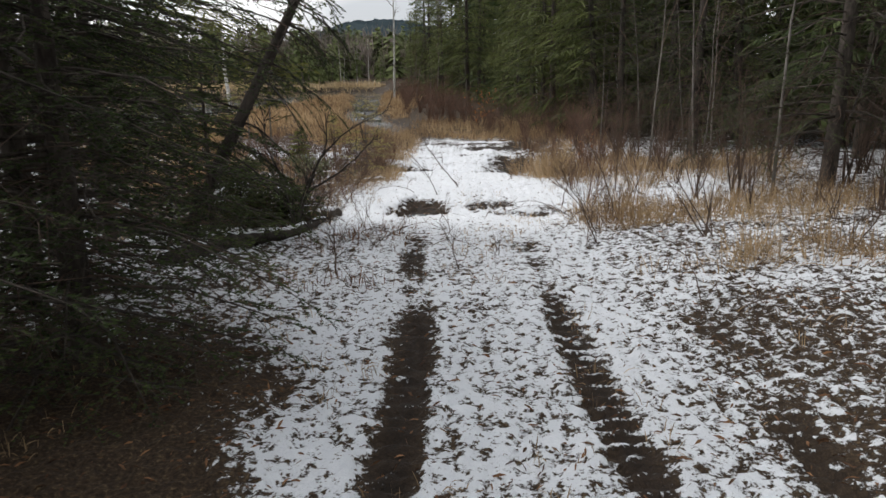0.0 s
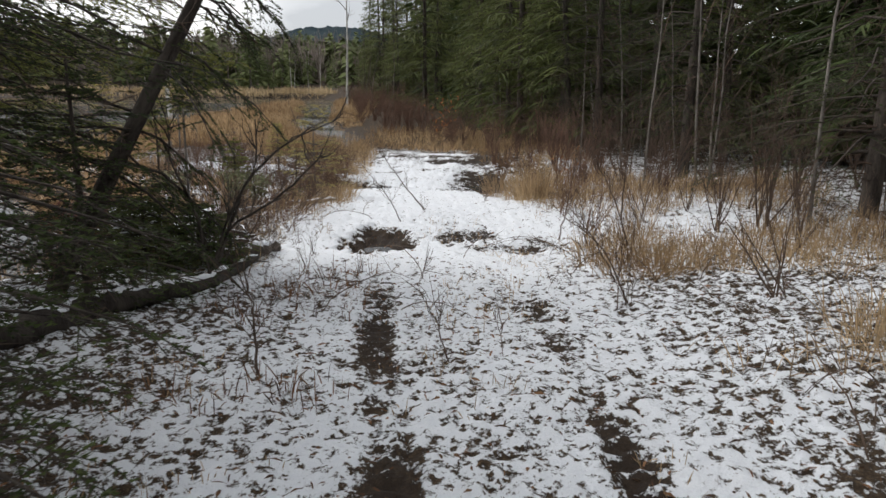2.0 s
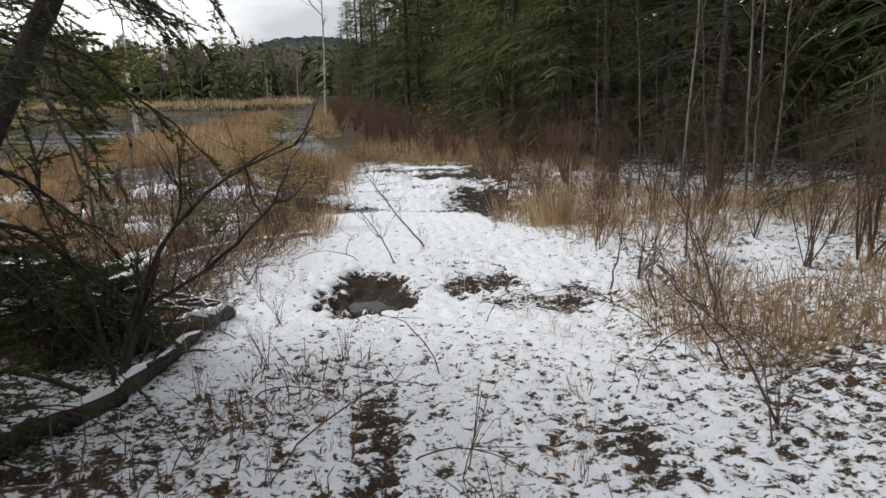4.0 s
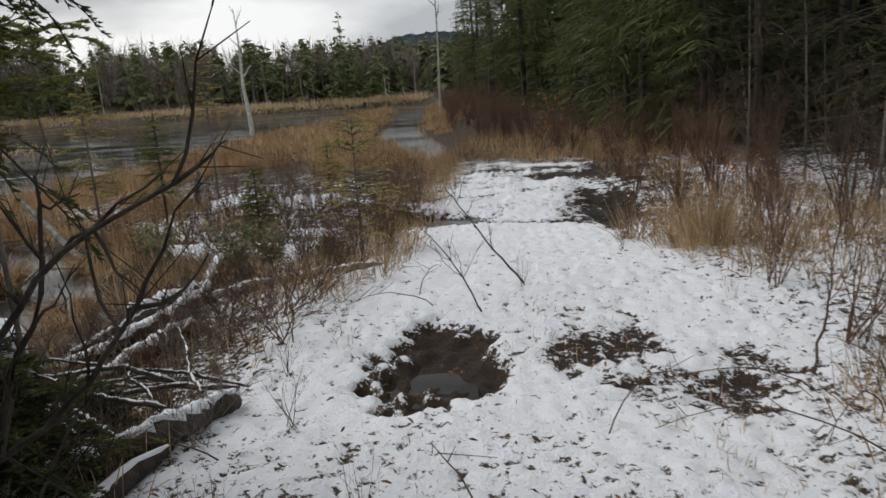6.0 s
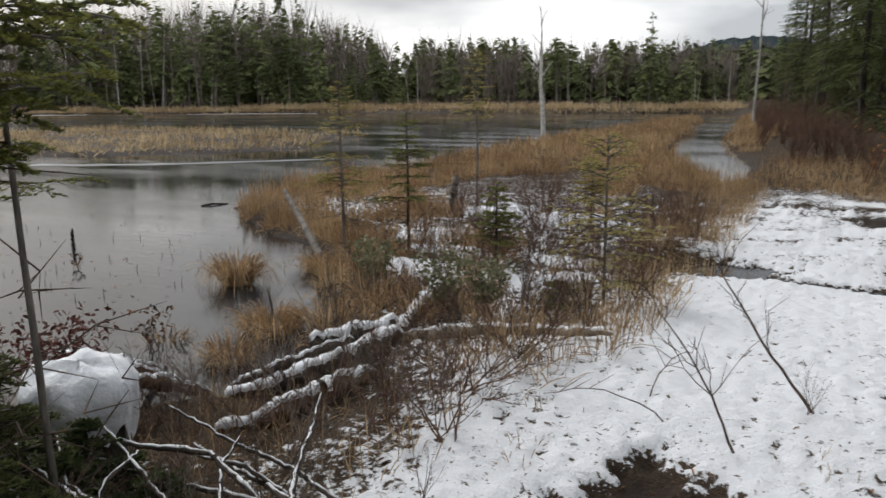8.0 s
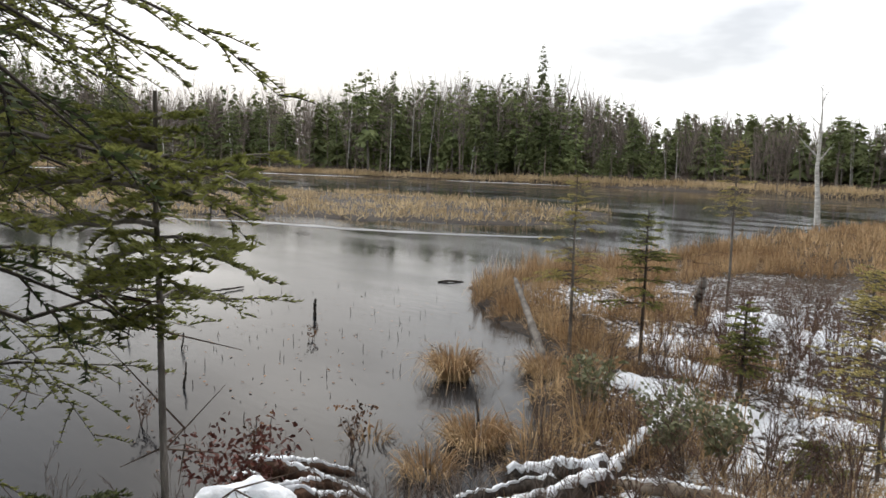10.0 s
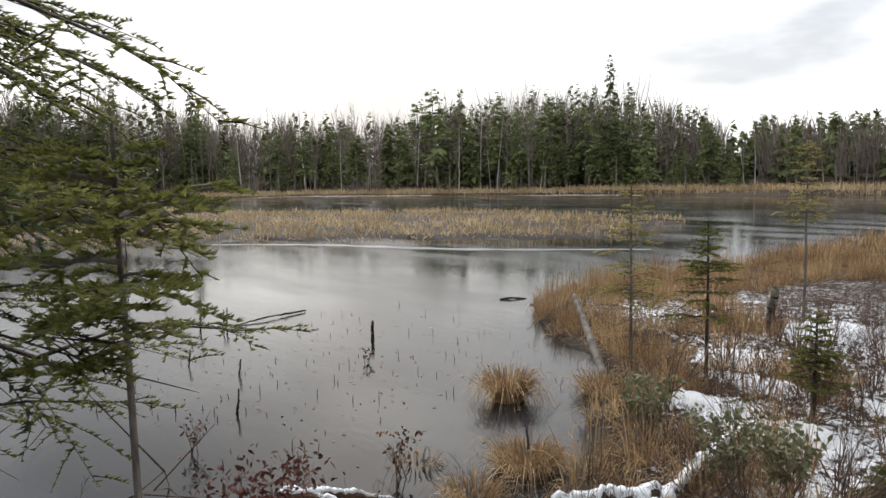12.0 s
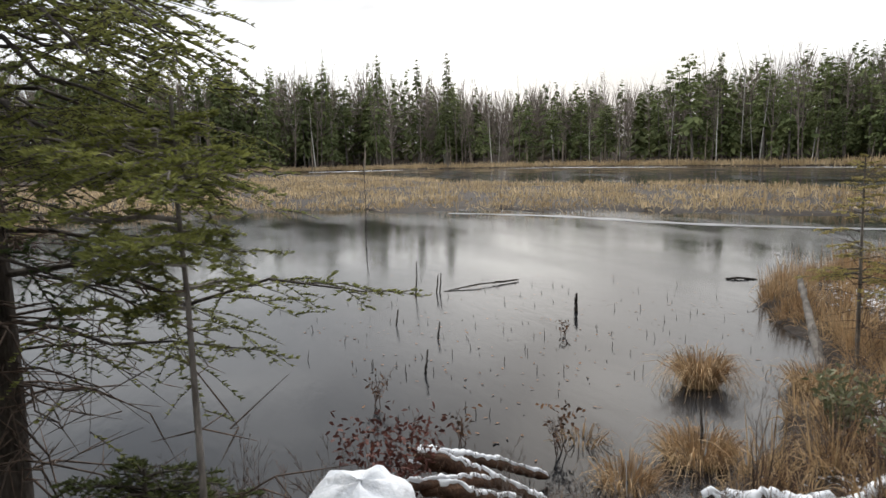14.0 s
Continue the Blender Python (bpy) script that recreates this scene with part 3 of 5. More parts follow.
    if dead:
        dz, da, dl = r.uniform(0.3, dead_top or crown0 + 0.3 * h, dead), r.uniform(0, 6.28, dead), reach * r.uniform(0.25, 0.8, dead)
        D = np.zeros((dead, 5, 3))
        D[..., 0] = np.interp(dz, zz, tp[:, 0])[:, None] + np.cos(da)[:, None] * dl[:, None] * s
        D[..., 1] = np.interp(dz, zz, tp[:, 1])[:, None] + np.sin(da)[:, None] * dl[:, None] * s
        D[..., 2] = dz[:, None] + dl[:, None] * (0.15 * s - 0.5 * s ** 2)
        D[:, 1:] += r.normal(0, 0.03, (dead, 4, 3))
        tb = D[rows[:dead] if nb >= dead else np.arange(dead)[:, None], r.integers(1, 5, (dead, 6))]
        sw = unit(r.normal(size=(dead * 6, 3)) * [1, 1, 0.4]) * r.uniform(0.1, 0.4, dead * 6)[:, None]
        TT = tb.reshape(-1, 3)[:, None] + sw[:, None] * np.linspace(0, 1, 3)[None, :, None]
        dead_vf = joined(tubes(D, min(0.011, max(0.004, 0.12 * r0)) * (1 - 0.85 * s)[None] * np.ones((dead, 1)), 3), tubes(TT, np.tile([0.004, 0.003, 0.001], (len(TT), 1)), 3))
    return trunk, limbs, crown, dead_vf


def conifer(name, at, label, seed, mat=None, bark=None, group="", lean=(0, 0), spin=None, category="tree", limbs_too=True, **kw):
    trunk, limbs, crown, dead_vf = conifer_meshes(seed=seed, **kw)
    ob = thing(name, at, label, category, group)
    part("trunk", mesh_np("trunk", *trunk, True), bark or M_BARK, ob)
    if limbs_too:
        tagged(part("twig_mass", mesh_np("twig_mass", *limbs, True), bark or M_BARK, ob), kind="stuff")
    tagged(part("crown", mesh_np("crown", *crown), mat or M_NEEDLE, ob), kind="stuff")
    if dead_vf:
        tagged(part("deadwood", mesh_np("deadwood", *dead_vf), M_TWIG, ob), kind="stuff")
    ob.rotation_euler = (lean[0], lean[1], spin if spin is not None else seed * 1.7)
    return ob


def bare_meshes(h, r0, seed, levels=3, first=0.35, kids=9, spread_a=0.7, upward=0.5, bend=0.05, shrink=0.5):
    """A leafless tree or shrub stem: tapered trunk with limbs and twigs."""
    r = np.random.default_rng(seed)
    K = 6
    s = np.linspace(0, 1, K)
    P = np.zeros((1, K, 3))
    P[0, :, 2] = h * s
    P[0, 1:, :2] = np.cumsum(r.normal(0, bend * h / K, (K - 1, 2)), 0)
    P[0, 0, 2] = -0.1
    R = (r0 * (1 - 0.88 * s))[None]
    stem = tubes(P, R, 6 if r0 > 0.012 else 4)
    twigs = []
    lo = first
    for lv in range(levels):
        n = kids if lv == 0 else 4
        N = len(P)
        t = r.uniform(lo, 0.97, (N, n))
        idx = t * (K - 1)
        i0 = np.clip(idx.astype(int), 0, K - 2)
        w = (idx - i0)[..., None]
        rows = np.arange(N)[:, None]
        B = (P[rows, i0] * (1 - w) + P[rows, i0 + 1] * w).reshape(-1, 3)
        T = unit(P[rows, i0 + 1] - P[rows, i0]).reshape(-1, 3)
        ln = np.repeat(np.linalg.norm(P[:, -1] - P[:, 0], axis=1), n) * shrink * r.uniform(0.4, 1.0, N * n) * (1.15 - 0.6 * t.ravel())
        rr = (R[rows, i0] * 0.55).ravel()
        D = unit(T * upward + unit(np.cross(T, r.normal(size=T.shape))) * spread_a + np.array([0, 0, 0.25]))
        K = 4
        s = np.linspace(0, 1, K)
        Q = B[:, None] + D[:, None] * (ln[:, None] * s)[..., None]
        Q[:, 1:] += np.cumsum(r.normal(0, 0.06, (len(B), K - 1, 3)) * ln[:, None, None] * 0.6, 1)
        Q[..., 2] += 0.12 * ln[:, None] * s ** 2
        R = np.maximum(rr[:, None] * (1 - 0.85 * s)[None], 0.0012)
        P = Q
        twigs.append(tubes(P, R, 3))
        lo = 0.2
    return stem, joined(*twigs)


def bare_tree(name, at, label, seed, bark, twig_mat, group="", lean=(0, 0), category="tree", **kw):
    stem, tw = bare_meshes(seed=seed, **kw)
    ob = thing(name, at, label, category, group)
    part("trunk", mesh_np("trunk", *stem, True), bark, ob)
    tagged(part("twig_mass", mesh_np("twig_mass", *tw), twig_mat, ob), kind="stuff")
    ob.rotation_euler = (lean[0], lean[1], seed * 2.1)
    return ob


def shrub(name, at, label, seed, mat, stems=6, h=1.0, r0=0.008, group="", kids=5, levels=2, splay=0.35, bend=0.09):
    r = np.random.default_rng(seed)
    ob = thing(name, at, label, "shrub", group)
    for i in range(stems):
        st, tw = bare_meshes(h * r.uniform(0.6, 1.1), r0 * r.uniform(0.7, 1.2), seed * 31 + i, levels, 0.25, kids, 0.55, 0.7, bend, 0.42)
        v, f = joined(st, tw)
        c = part("stem", mesh_np("stem", v, f), mat, ob)
        a = r.uniform(0, 6.28)
        q = splay * r.uniform(0.2, 1.3)
        c.matrix_basis = pose(0.05 * math.cos(a), 0.05 * math.sin(a), 0, math.degrees(-math.sin(a) * q), math.degrees(math.cos(a) * q), math.degrees(r.uniform(0, 6)))
    return ob


def placed(ob, x, y, z=None, s=1.0, spin=0.0, tilt=(0, 0)):
    return copy_thing(ob, Matrix.Translation((x, y, zat(x, y) if z is None else z)) @ pose(0, 0, 0, tilt[0], tilt[1], spin) @ Matrix.Scale(s, 4))


def place_all(protos, spots, r, lo, hi, tilt=2.0, zoff=0.0):
    """First use moves the prototypes themselves, then copies."""
    zs = lay(np.array(spots))[0]
    for i, ((x, y), z) in enumerate(zip(spots, zs)):
        m = Matrix.Translation((x, y, z + zoff)) @ pose(0, 0, 0, r.normal(0, tilt), r.normal(0, tilt), r.uniform(0, 360))
        s = r.uniform(lo, hi)
        if i < len(protos):
            ob = protos[i]
            ob.matrix_basis = m
        else:
            ob = copy_thing(protos[r.integers(len(protos))], m)
        ob.scale = (s, s, s * r.uniform(0.92, 1.1))


def scatter(n, box, test, gap, r, tries=20000):
    pts = []
    for _ in range(tries):
        if len(pts) >= n:
            break
        p = (r.uniform(box[0], box[1]), r.uniform(box[2], box[3]))
        if test(*p) and all((p[0] - q[0]) ** 2 + (p[1] - q[1]) ** 2 > gap * gap for q in pts):
            pts.append(p)
    return pts


rng = np.random.default_rng(20)

# far woods round the pond: conifers and leafless hardwoods
FAR_LINE = np.array([(-7, 79), (-16, 78.5), (-34, 75.5), (-52, 71.5), (-70, 63.5), (-85, 55), (-97, 39), (-104.5, 15), (-100.5, -15), (-104, -40)], float)


def along(u, back):
    seg = np.linalg.norm(np.diff(FAR_LINE, axis=0), axis=1)
    c = np.concatenate([[0], np.cumsum(seg)]) / seg.sum()
    p = np.array([np.interp(u, c, FAR_LINE[:, 0]), np.interp(u, c, FAR_LINE[:, 1])])
    o = unit(p - np.array([-25.0, 5.0]))
    return tuple(p + o * back)


tall = lambda u: float(np.interp(u, [0, 0.22, 0.27, 0.36, 0.41, 0.52, 0.6, 1], [0.56, 0.82, 1.34, 1.34, 1.14, 1.15, 1.6, 1.7]))


def stand(protos, n, near, far, r, lo, hi, tilt=2.0, pw=1.0):
    for i in range(n):
        u, b = r.uniform(0, 1), near + (far - near) * r.uniform(0, 1) ** pw
        x, y = along(u, b)
        m = Matrix.Translation((x, y, zat(x, y))) @ pose(0, 0, 0, r.normal(0, tilt), r.normal(0, tilt), r.uniform(0, 360))
        ob = protos[i] if i < len(protos) else copy_thing(protos[r.integers(len(protos))], m)
        ob.matrix_basis = m
        q = tall(u) * r.uniform(lo, hi)
        ob.scale = (q * r.uniform(0.85, 1.15), q, q)


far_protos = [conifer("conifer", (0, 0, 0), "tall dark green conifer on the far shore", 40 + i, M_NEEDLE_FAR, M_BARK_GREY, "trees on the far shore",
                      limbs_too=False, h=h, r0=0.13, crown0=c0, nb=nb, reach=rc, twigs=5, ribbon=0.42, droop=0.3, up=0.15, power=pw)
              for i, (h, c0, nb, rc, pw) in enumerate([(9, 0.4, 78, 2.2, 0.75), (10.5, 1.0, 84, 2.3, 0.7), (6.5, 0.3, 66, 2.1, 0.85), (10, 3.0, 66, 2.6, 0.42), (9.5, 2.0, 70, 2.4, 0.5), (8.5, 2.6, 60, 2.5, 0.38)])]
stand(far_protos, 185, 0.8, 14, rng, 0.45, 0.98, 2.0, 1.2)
bare_protos = [bare_tree("hardwood", (0, 0, 0), "leafless grey hardwood on the far shore", 60 + i, M_TWIG_GREY, M_TWIG_GREY, "leafless trees on the far shore",
                         h=h, r0=0.075, levels=2, first=0.25, kids=22, spread_a=0.42, upward=0.9, bend=0.02, shrink=0.36) for i, h in enumerate([9, 10.0, 8])]
stand(bare_protos, 160, 0.5, 13, rng, 0.7, 1.0)
# the depth of the woods behind the front trees
r = np.random.default_rng(91)
deep = []
for kind_n, count, rib in (("conifer", 520, 0.55), ("hardwood", 900, 0.075)):
    us, bs = r.uniform(0, 1, count), r.uniform(9, 40, count)
    xy = np.array([along(u, b) for u, b in zip(us, bs)])
    z0 = lay(xy)[0]
    hts = np.array([tall(u) for u in us]) * r.uniform(5.5, 9.8, count) * (1.08 if kind_n == "hardwood" else 1.0)
    per = 46
    own = np.repeat(np.arange(count), per)
    N = len(own)
    f01 = np.tile(np.linspace(0, 0.97, per), count)
    az = r.uniform(0, 6.283, N)
    if kind_n == "conifer":
        ln = (1 - f01) ** 0.7 * r.uniform(1.5, 2.3, N) + 0.15
        way = np.stack([np.cos(az) * ln, np.sin(az) * ln, -0.15 * ln], 1)
        b0 = np.column_stack([xy[own], z0[own] + hts[own] * (0.06 + 0.94 * f01)])
        deep_c = blades(b0, way, 0.25 * ln, rib * 1.3, 2, r, unit(np.column_stack([-np.sin(az), np.cos(az), r.normal(0, 0.4, N)])))
    else:
        ln = hts[own] * r.uniform(0.2, 0.5, N)
        way = np.stack([np.cos(az) * ln * 0.32, np.sin(az) * ln * 0.32, ln], 1)
        b0 = np.column_stack([xy[own] + r.normal(0, 0.35, (N, 2)), z0[own] + hts[own] * f01 * 0.62])
        deep_h = blades(b0, way, 0.0, rib, 2, r)
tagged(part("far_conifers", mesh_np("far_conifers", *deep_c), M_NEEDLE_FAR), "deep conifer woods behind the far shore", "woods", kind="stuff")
tagged(part("far_hardwoods", mesh_np("far_hardwoods", *deep_h), M_TWIG_GREY), "grey leafless woods behind the far shore", "woods", kind="stuff")
birch_protos = [bare_tree("birch", (0, 0, 0), "slim white birch trunk on the far shore", 70 + i, M_BIRCH, M_TWIG_GREY, "birches on the far shore",
                          h=h, r0=0.075, levels=3, first=0.5, kids=8, spread_a=0.45, upward=0.85, bend=0.035, shrink=0.35) for i, h in enumerate([8.5, 7])]
stand(birch_protos, 40, 0.4, 7, rng, 0.65, 1.0, 3.5)
snag_protos = [bare_tree("dead_snag", (0, 0, 0), "broken grey dead trunk at the water", 80 + i, M_WOOD, M_WOOD, "dead trunks on the far shore",
                         h=h, r0=0.10, levels=1, first=0.5, kids=4, spread_a=0.8, upward=0.4, bend=0.03, shrink=0.12) for i, h in enumerate([3.5, 5, 2.2])]
stand(snag_protos, 34, -2.2, 1, rng, 0.7, 1.2, 5.0)
# the tall spike spruce and its neighbours
for (x, y, s) in [(-54.5, 74.5, 1.42), (-52.0, 75.0, 1.2), (-58.5, 75.0, 1.2), (-71.5, 67.5, 1.2), (-15.5, 79.0, 0.95), (-64.0, 71.5, 1.2), (-99.5, 44, 1.5), (-103, 35, 1.5), (-104, 41, 1.45), (-106, 28, 1.45)]:
    ob = copy_thing(far_protos[1 if s > 1.4 else 0], Matrix.Translation((x, y, zat(x, y))) @ pose(0, 0, 0, 0, 0, 70 * s))
    w = 0.62 * s if s > 1.4 else 0.95 * s
    ob.scale = (w, w, s)

# leaning dead white birch standing in the marsh
bare_tree("dead_birch", (-12.3, 42.0, WATER), "bleached white dead birch standing in the marsh", 9, M_BIRCH, M_BIRCH, lean=(0.0, -0.03),
          h=5.9, r0=0.13, levels=2, first=0.45, kids=6, spread_a=0.8, upward=0.6, bend=0.06, shrink=0.28)

# woods on the right of the trail
EDGE_Y = [-8, 0, 6, 9, 12, 15, 18, 22, 27, 34, 42, 55, 75]
EDGE_X = [4.2, 4.0, 4.2, 3.9, 3.9, 3.9, 4.0, 3.0, 1.8, 0.2, -1.4, -3.2, -5.5]
edge = lambda y: float(np.interp(y, EDGE_Y, EDGE_X))
near_protos = [conifer("spruce", (0, 0, 0), "tall dark spruce with low sweeping boughs", 100 + i, M_NEEDLE, M_BARK, "spruces beside the trail",
                       h=h, r0=0.12, crown0=c0, nb=nb, reach=rc, twigs=15, ribbon=0.05, droop=0.35, up=0.2, power=pw, dead=26)
               for i, (h, c0, nb, rc, pw) in enumerate([(9, 0.9, 130, 2.0, 0.7), (11, 1.2, 140, 2.2, 0.65), (7, 0.5, 110, 1.7, 0.8), (12, 1.8, 140, 2.3, 0.6)])]
spots = scatter(84, (-6, 18, -9, 74), lambda x, y: edge(y) + 0.7 < x < edge(y) + (9.5 if y > 5 else 6), 1.15, rng)
close = [p for p in spots if p[0] < edge(p[1]) + 2.6 and 5 < p[1] < 21]
place_all(near_protos, [p for p in spots if p not in close and p[1] < 19], rng, 0.65, 1.1)
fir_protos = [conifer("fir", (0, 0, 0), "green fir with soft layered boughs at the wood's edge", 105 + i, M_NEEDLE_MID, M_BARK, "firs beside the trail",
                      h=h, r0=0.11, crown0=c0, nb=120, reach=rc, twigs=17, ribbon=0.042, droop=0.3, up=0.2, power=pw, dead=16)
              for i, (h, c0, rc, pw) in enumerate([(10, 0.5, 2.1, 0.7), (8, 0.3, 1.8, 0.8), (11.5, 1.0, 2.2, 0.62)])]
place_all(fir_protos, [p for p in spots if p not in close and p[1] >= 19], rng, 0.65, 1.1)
clad_protos = [conifer("spruce", (0, 0, 0), "dark spruce with shaggy needle-clad boughs", 110 + i, M_NEEDLE, M_BARK, "spruces beside the trail",
                       h=h, r0=0.10, crown0=c0, nb=96, reach=rc, twigs=9, droop=0.38, up=0.18, power=0.62, dead=30, needles=75, side_twigs=4)
               for i, (h, c0, rc) in enumerate([(9, 0.9, 2.0), (7.5, 0.6, 1.8)])]
place_all(clad_protos, close, rng, 0.75, 1.15)
r = np.random.default_rng(93)
dw = []
while len(dw) < 250:
    y = r.uniform(-6, 72)
    x = edge(y) + r.uniform(4.5, 17)
    dw.append((x, y))
dw = np.array(dw)
dz, dh = lay(dw)[0], r.uniform(8, 13.5, len(dw))
per = 64
own = np.repeat(np.arange(len(dw)), per)
f01, az = np.tile(np.linspace(0, 0.97, per), len(dw)), r.uniform(0, 6.283, len(own))
ln = (1 - f01) ** 0.6 * r.uniform(1.2, 2.2, len(own)) + 0.12
b0 = np.column_stack([dw[own], dz[own] + dh[own] * (0.08 + 0.92 * f01)])
v, f = blades(b0, np.stack([np.cos(az) * ln, np.sin(az) * ln, -0.1 * ln], 1), 0.3 * ln, 0.42, 3, r, unit(np.column_stack([-np.sin(az), np.cos(az), r.normal(0, 0.5, len(own))])))
tagged(part("deep_woods", mesh_np("deep_woods", v, f), M_NEEDLE), "deep shaded conifer woods beyond the trail edge", "woods", kind="stuff")
sapling_protos = [bare_tree("bare_sapling", (0, 0, 0), "thin leafless grey-brown sapling", 120 + i, M_BARK_GREY, M_TWIG, "leafless saplings at the wood's edge",
                            h=h, r0=0.022, levels=3, first=0.2, kids=10, spread_a=0.6, upward=0.7, bend=0.05, shrink=0.4) for i, h in enumerate([4.5, 5.5, 3.6])]
spots = scatter(26, (-6, 9, 9, 60), lambda x, y: edge(y) - 0.2 < x < edge(y) + 2.2, 0.8, rng)
place_all(sapling_protos, [(4.3, 12.9), (4.4, 13.6), (3.4, 17.2)] + spots, rng, 0.6, 1.15, 5.0)
for x, y, q, tilt in [(5.0, 22.3, 0.85, 6), (3.4, 30.5, 0.9, 3)]:
    ob = copy_thing(birch_protos[int(y) % 2], Matrix.Translation((x, y, zat(x, y))) @ pose(0, 0, 0, tilt, tilt * 0.6, 50 * x) @ Matrix.Diagonal((0.5 * q, 0.5 * q, q, 1)))
    tagged(ob, "slim pale birch trunk at the wood's edge", "tree", "birches beside the trail")
# red-brown thicket in front of the woods
thicket_protos = [shrub("alder_thicket", (0, 0, 0), "dense leafless red-brown thicket", 140 + i, M_TWIG_RED, 12, 1.25, 0.010, "thickets along the wood's edge", 6, 2, 0.4) for i in range(4)]
spots = scatter(88, (-6, 5, 16, 62), lambda x, y: edge(y) - 2.3 < x < edge(y) + 0.8 and x > -1.6 - (y - 26) * 0.09 and not (y < 23.5 and x < 1.8), 0.5, rng)
place_all(thicket_protos, spots, rng, 0.6, 1.25, 4.0)
shrub_protos = [shrub("bare_shrub", (0, 0, 0), "leafless brown shrub poking through snow", 160 + i, M_TWIG, 6, 0.9, 0.007, "leafless shrubs beside the trail", 4, 2, 0.45) for i in range(5)]
spots = scatter(34, (1.5, 4.5, 5.5, 17), lambda x, y: x > 1.5 + 0.25 * math.sin(y), 0.38, rng)
dark_protos = [shrub("understorey_bush", (0, 0, 0), "dark leafless understorey bush", 170 + i, M_TWIG, 11, 1.6, 0.010, "understorey bushes at the wood's edge", 6, 2, 0.35) for i in range(3)]
place_all(dark_protos, scatter(40, (2.2, 8, 4.5, 26), lambda x, y: edge(y) - 0.5 < x < edge(y) + 2.6, 0.45, rng), rng, 0.6, 1.2, 4.0)
spots += scatter(30, (-4.2, -1.3, 12.6, 20), lambda x, y: True, 0.4, rng)
place_all(shrub_protos, spots, rng, 0.45, 1.05, 8.0)
for x, y in [(-1.25, 7.9), (-0.75, 6.9), (-1.1, 7.2), (0.1, 12.0), (0.45, 6.8), (1.45, 7.2), (-0.55, 8.6), (1.05, 13.3), (-1.1, 9.6), (-1.35, 10.4), (2.3, 5.4), (1.9, 4.4), (-1.0, 8.4)]:
    small = copy_thing(shrub_protos[rng.integers(5)], Matrix.Translation((x, y, zat(x, y))) @ pose(0, 0, 0, rng.normal(0, 14), rng.normal(0, 14), rng.uniform(0, 360)))
    small.scale = [rng.uniform(0.25, 0.5)] * 3

russet_protos = [shrub("marsh_shrub", (0, 0, 0), "fine russet leafless shrub on the marsh", 165 + i, M_TWIG_RED, 9, 0.8, 0.006, "russet shrubs on the marsh", 6, 2, 0.4) for i in range(3)]
place_all(russet_protos, scatter(40, (-5.2, -1.2, 13.0, 20), lambda x, y: float(shore(np.array([[x, y]]), MAIN)[0]) > 0.5, 0.35, rng) + scatter(6, (1.8, 3.6, 10, 15.5), lambda x, y: True, 0.5, rng), rng, 0.6, 1.1, 6.0)

# arching dark shrub on the fallen trunk, and brush on the bank
shrub("bare_shrub", (-1.72, 8.35, zat(-1.72, 8.35)), "dark arching leafless shrub by the fallen trunk", 180, M_BARK, 4, 0.95, 0.011, "", 6, 2, 0.6, 0.14)
brush_protos = [shrub("brush", (0, 0, 0), "low tangled dead brush on the bank", 190 + i, (M_TWIG, M_TWIG_RED, M_TWIG_GREY)[i], 9, 0.5, 0.005, "brush on the bank", 5, 2, 0.8, 0.16) for i in range(3)]
spots = scatter(85, (-4.4, -1.45, 8.9, 13.6), lambda x, y: float(shore(np.array([[x, y]]), MAIN)[0]) > 0.1, 0.22, rng)
spots += scatter(24, (-4.3, -1.5, 13.6, 19), lambda x, y: True, 0.3, rng)
place_all(brush_protos, spots, rng, 0.6, 1.2, 10.0)

# dark spruces at the start, on the pond side
for i, (x, y, h, rc) in enumerate([(-3.1, 5.9, 7.0, 2.0), (-2.75, 4.7, 6.0, 1.8), (-3.9, 7.2, 7.5, 2.0), (-2.45, 3.3, 6.0, 1.45), (-2.5, 1.9, 6.0, 1.5), (-4.9, 4.2, 8.0, 2.2), (-2.05, 3.95, 3.2, 1.35)]):
    conifer("spruce", (x, y, zat(x, y)), "unseen spruce added to shade the start of the trail and dead twigs", 200 + i, group="spruces on the pond side",
            h=h, r0=0.085, crown0=0.12 if i in (1, 3, 4, 6) else 0.5, nb=95, reach=rc, twigs=9, droop=0.4, up=0.15, power=0.6, dead=24, needles=85)
# added spruces out of view, blocking sky light from the left
for x, y, q in [(-3.1, 0.2, 0.75), (-3.7, 2.4, 0.8), (-2.9, -1.6, 0.8), (-4.4, -0.6, 0.9)]:
    shade_spruce = copy_thing(near_protos[2], Matrix.Translation((x, y, zat(x, y))) @ pose(0, 0, 0, 0, 0, 90 * y))
    shade_spruce.scale = (q, q, q)
    tagged(shade_spruce, "unseen spruce added to shade the start of the trail", "tree", "spruces on the pond side")
conifer("spruce", (-2.35, 7.25, zat(-2.35, 7.25)), "low dark bushy spruce under the leaning trunk", 225, h=1.7, r0=0.03, crown0=0.08, nb=44, reach=0.8, twigs=8, droop=0.3, up=0.2, power=0.5, dead=10, needles=90)
# leaning spruce above the fallen trunk
conifer("leaning_spruce", (-2.85, 7.85, zat(-2.85, 7.85)), "leaning dark spruce over a fallen trunk", 221, lean=(-0.12, 0.47), spin=0.0,
        h=6.0, r0=0.075, crown0=1.0, nb=60, reach=1.2, twigs=9, droop=0.4, up=0.2, power=0.5, dead=20, needles=110)
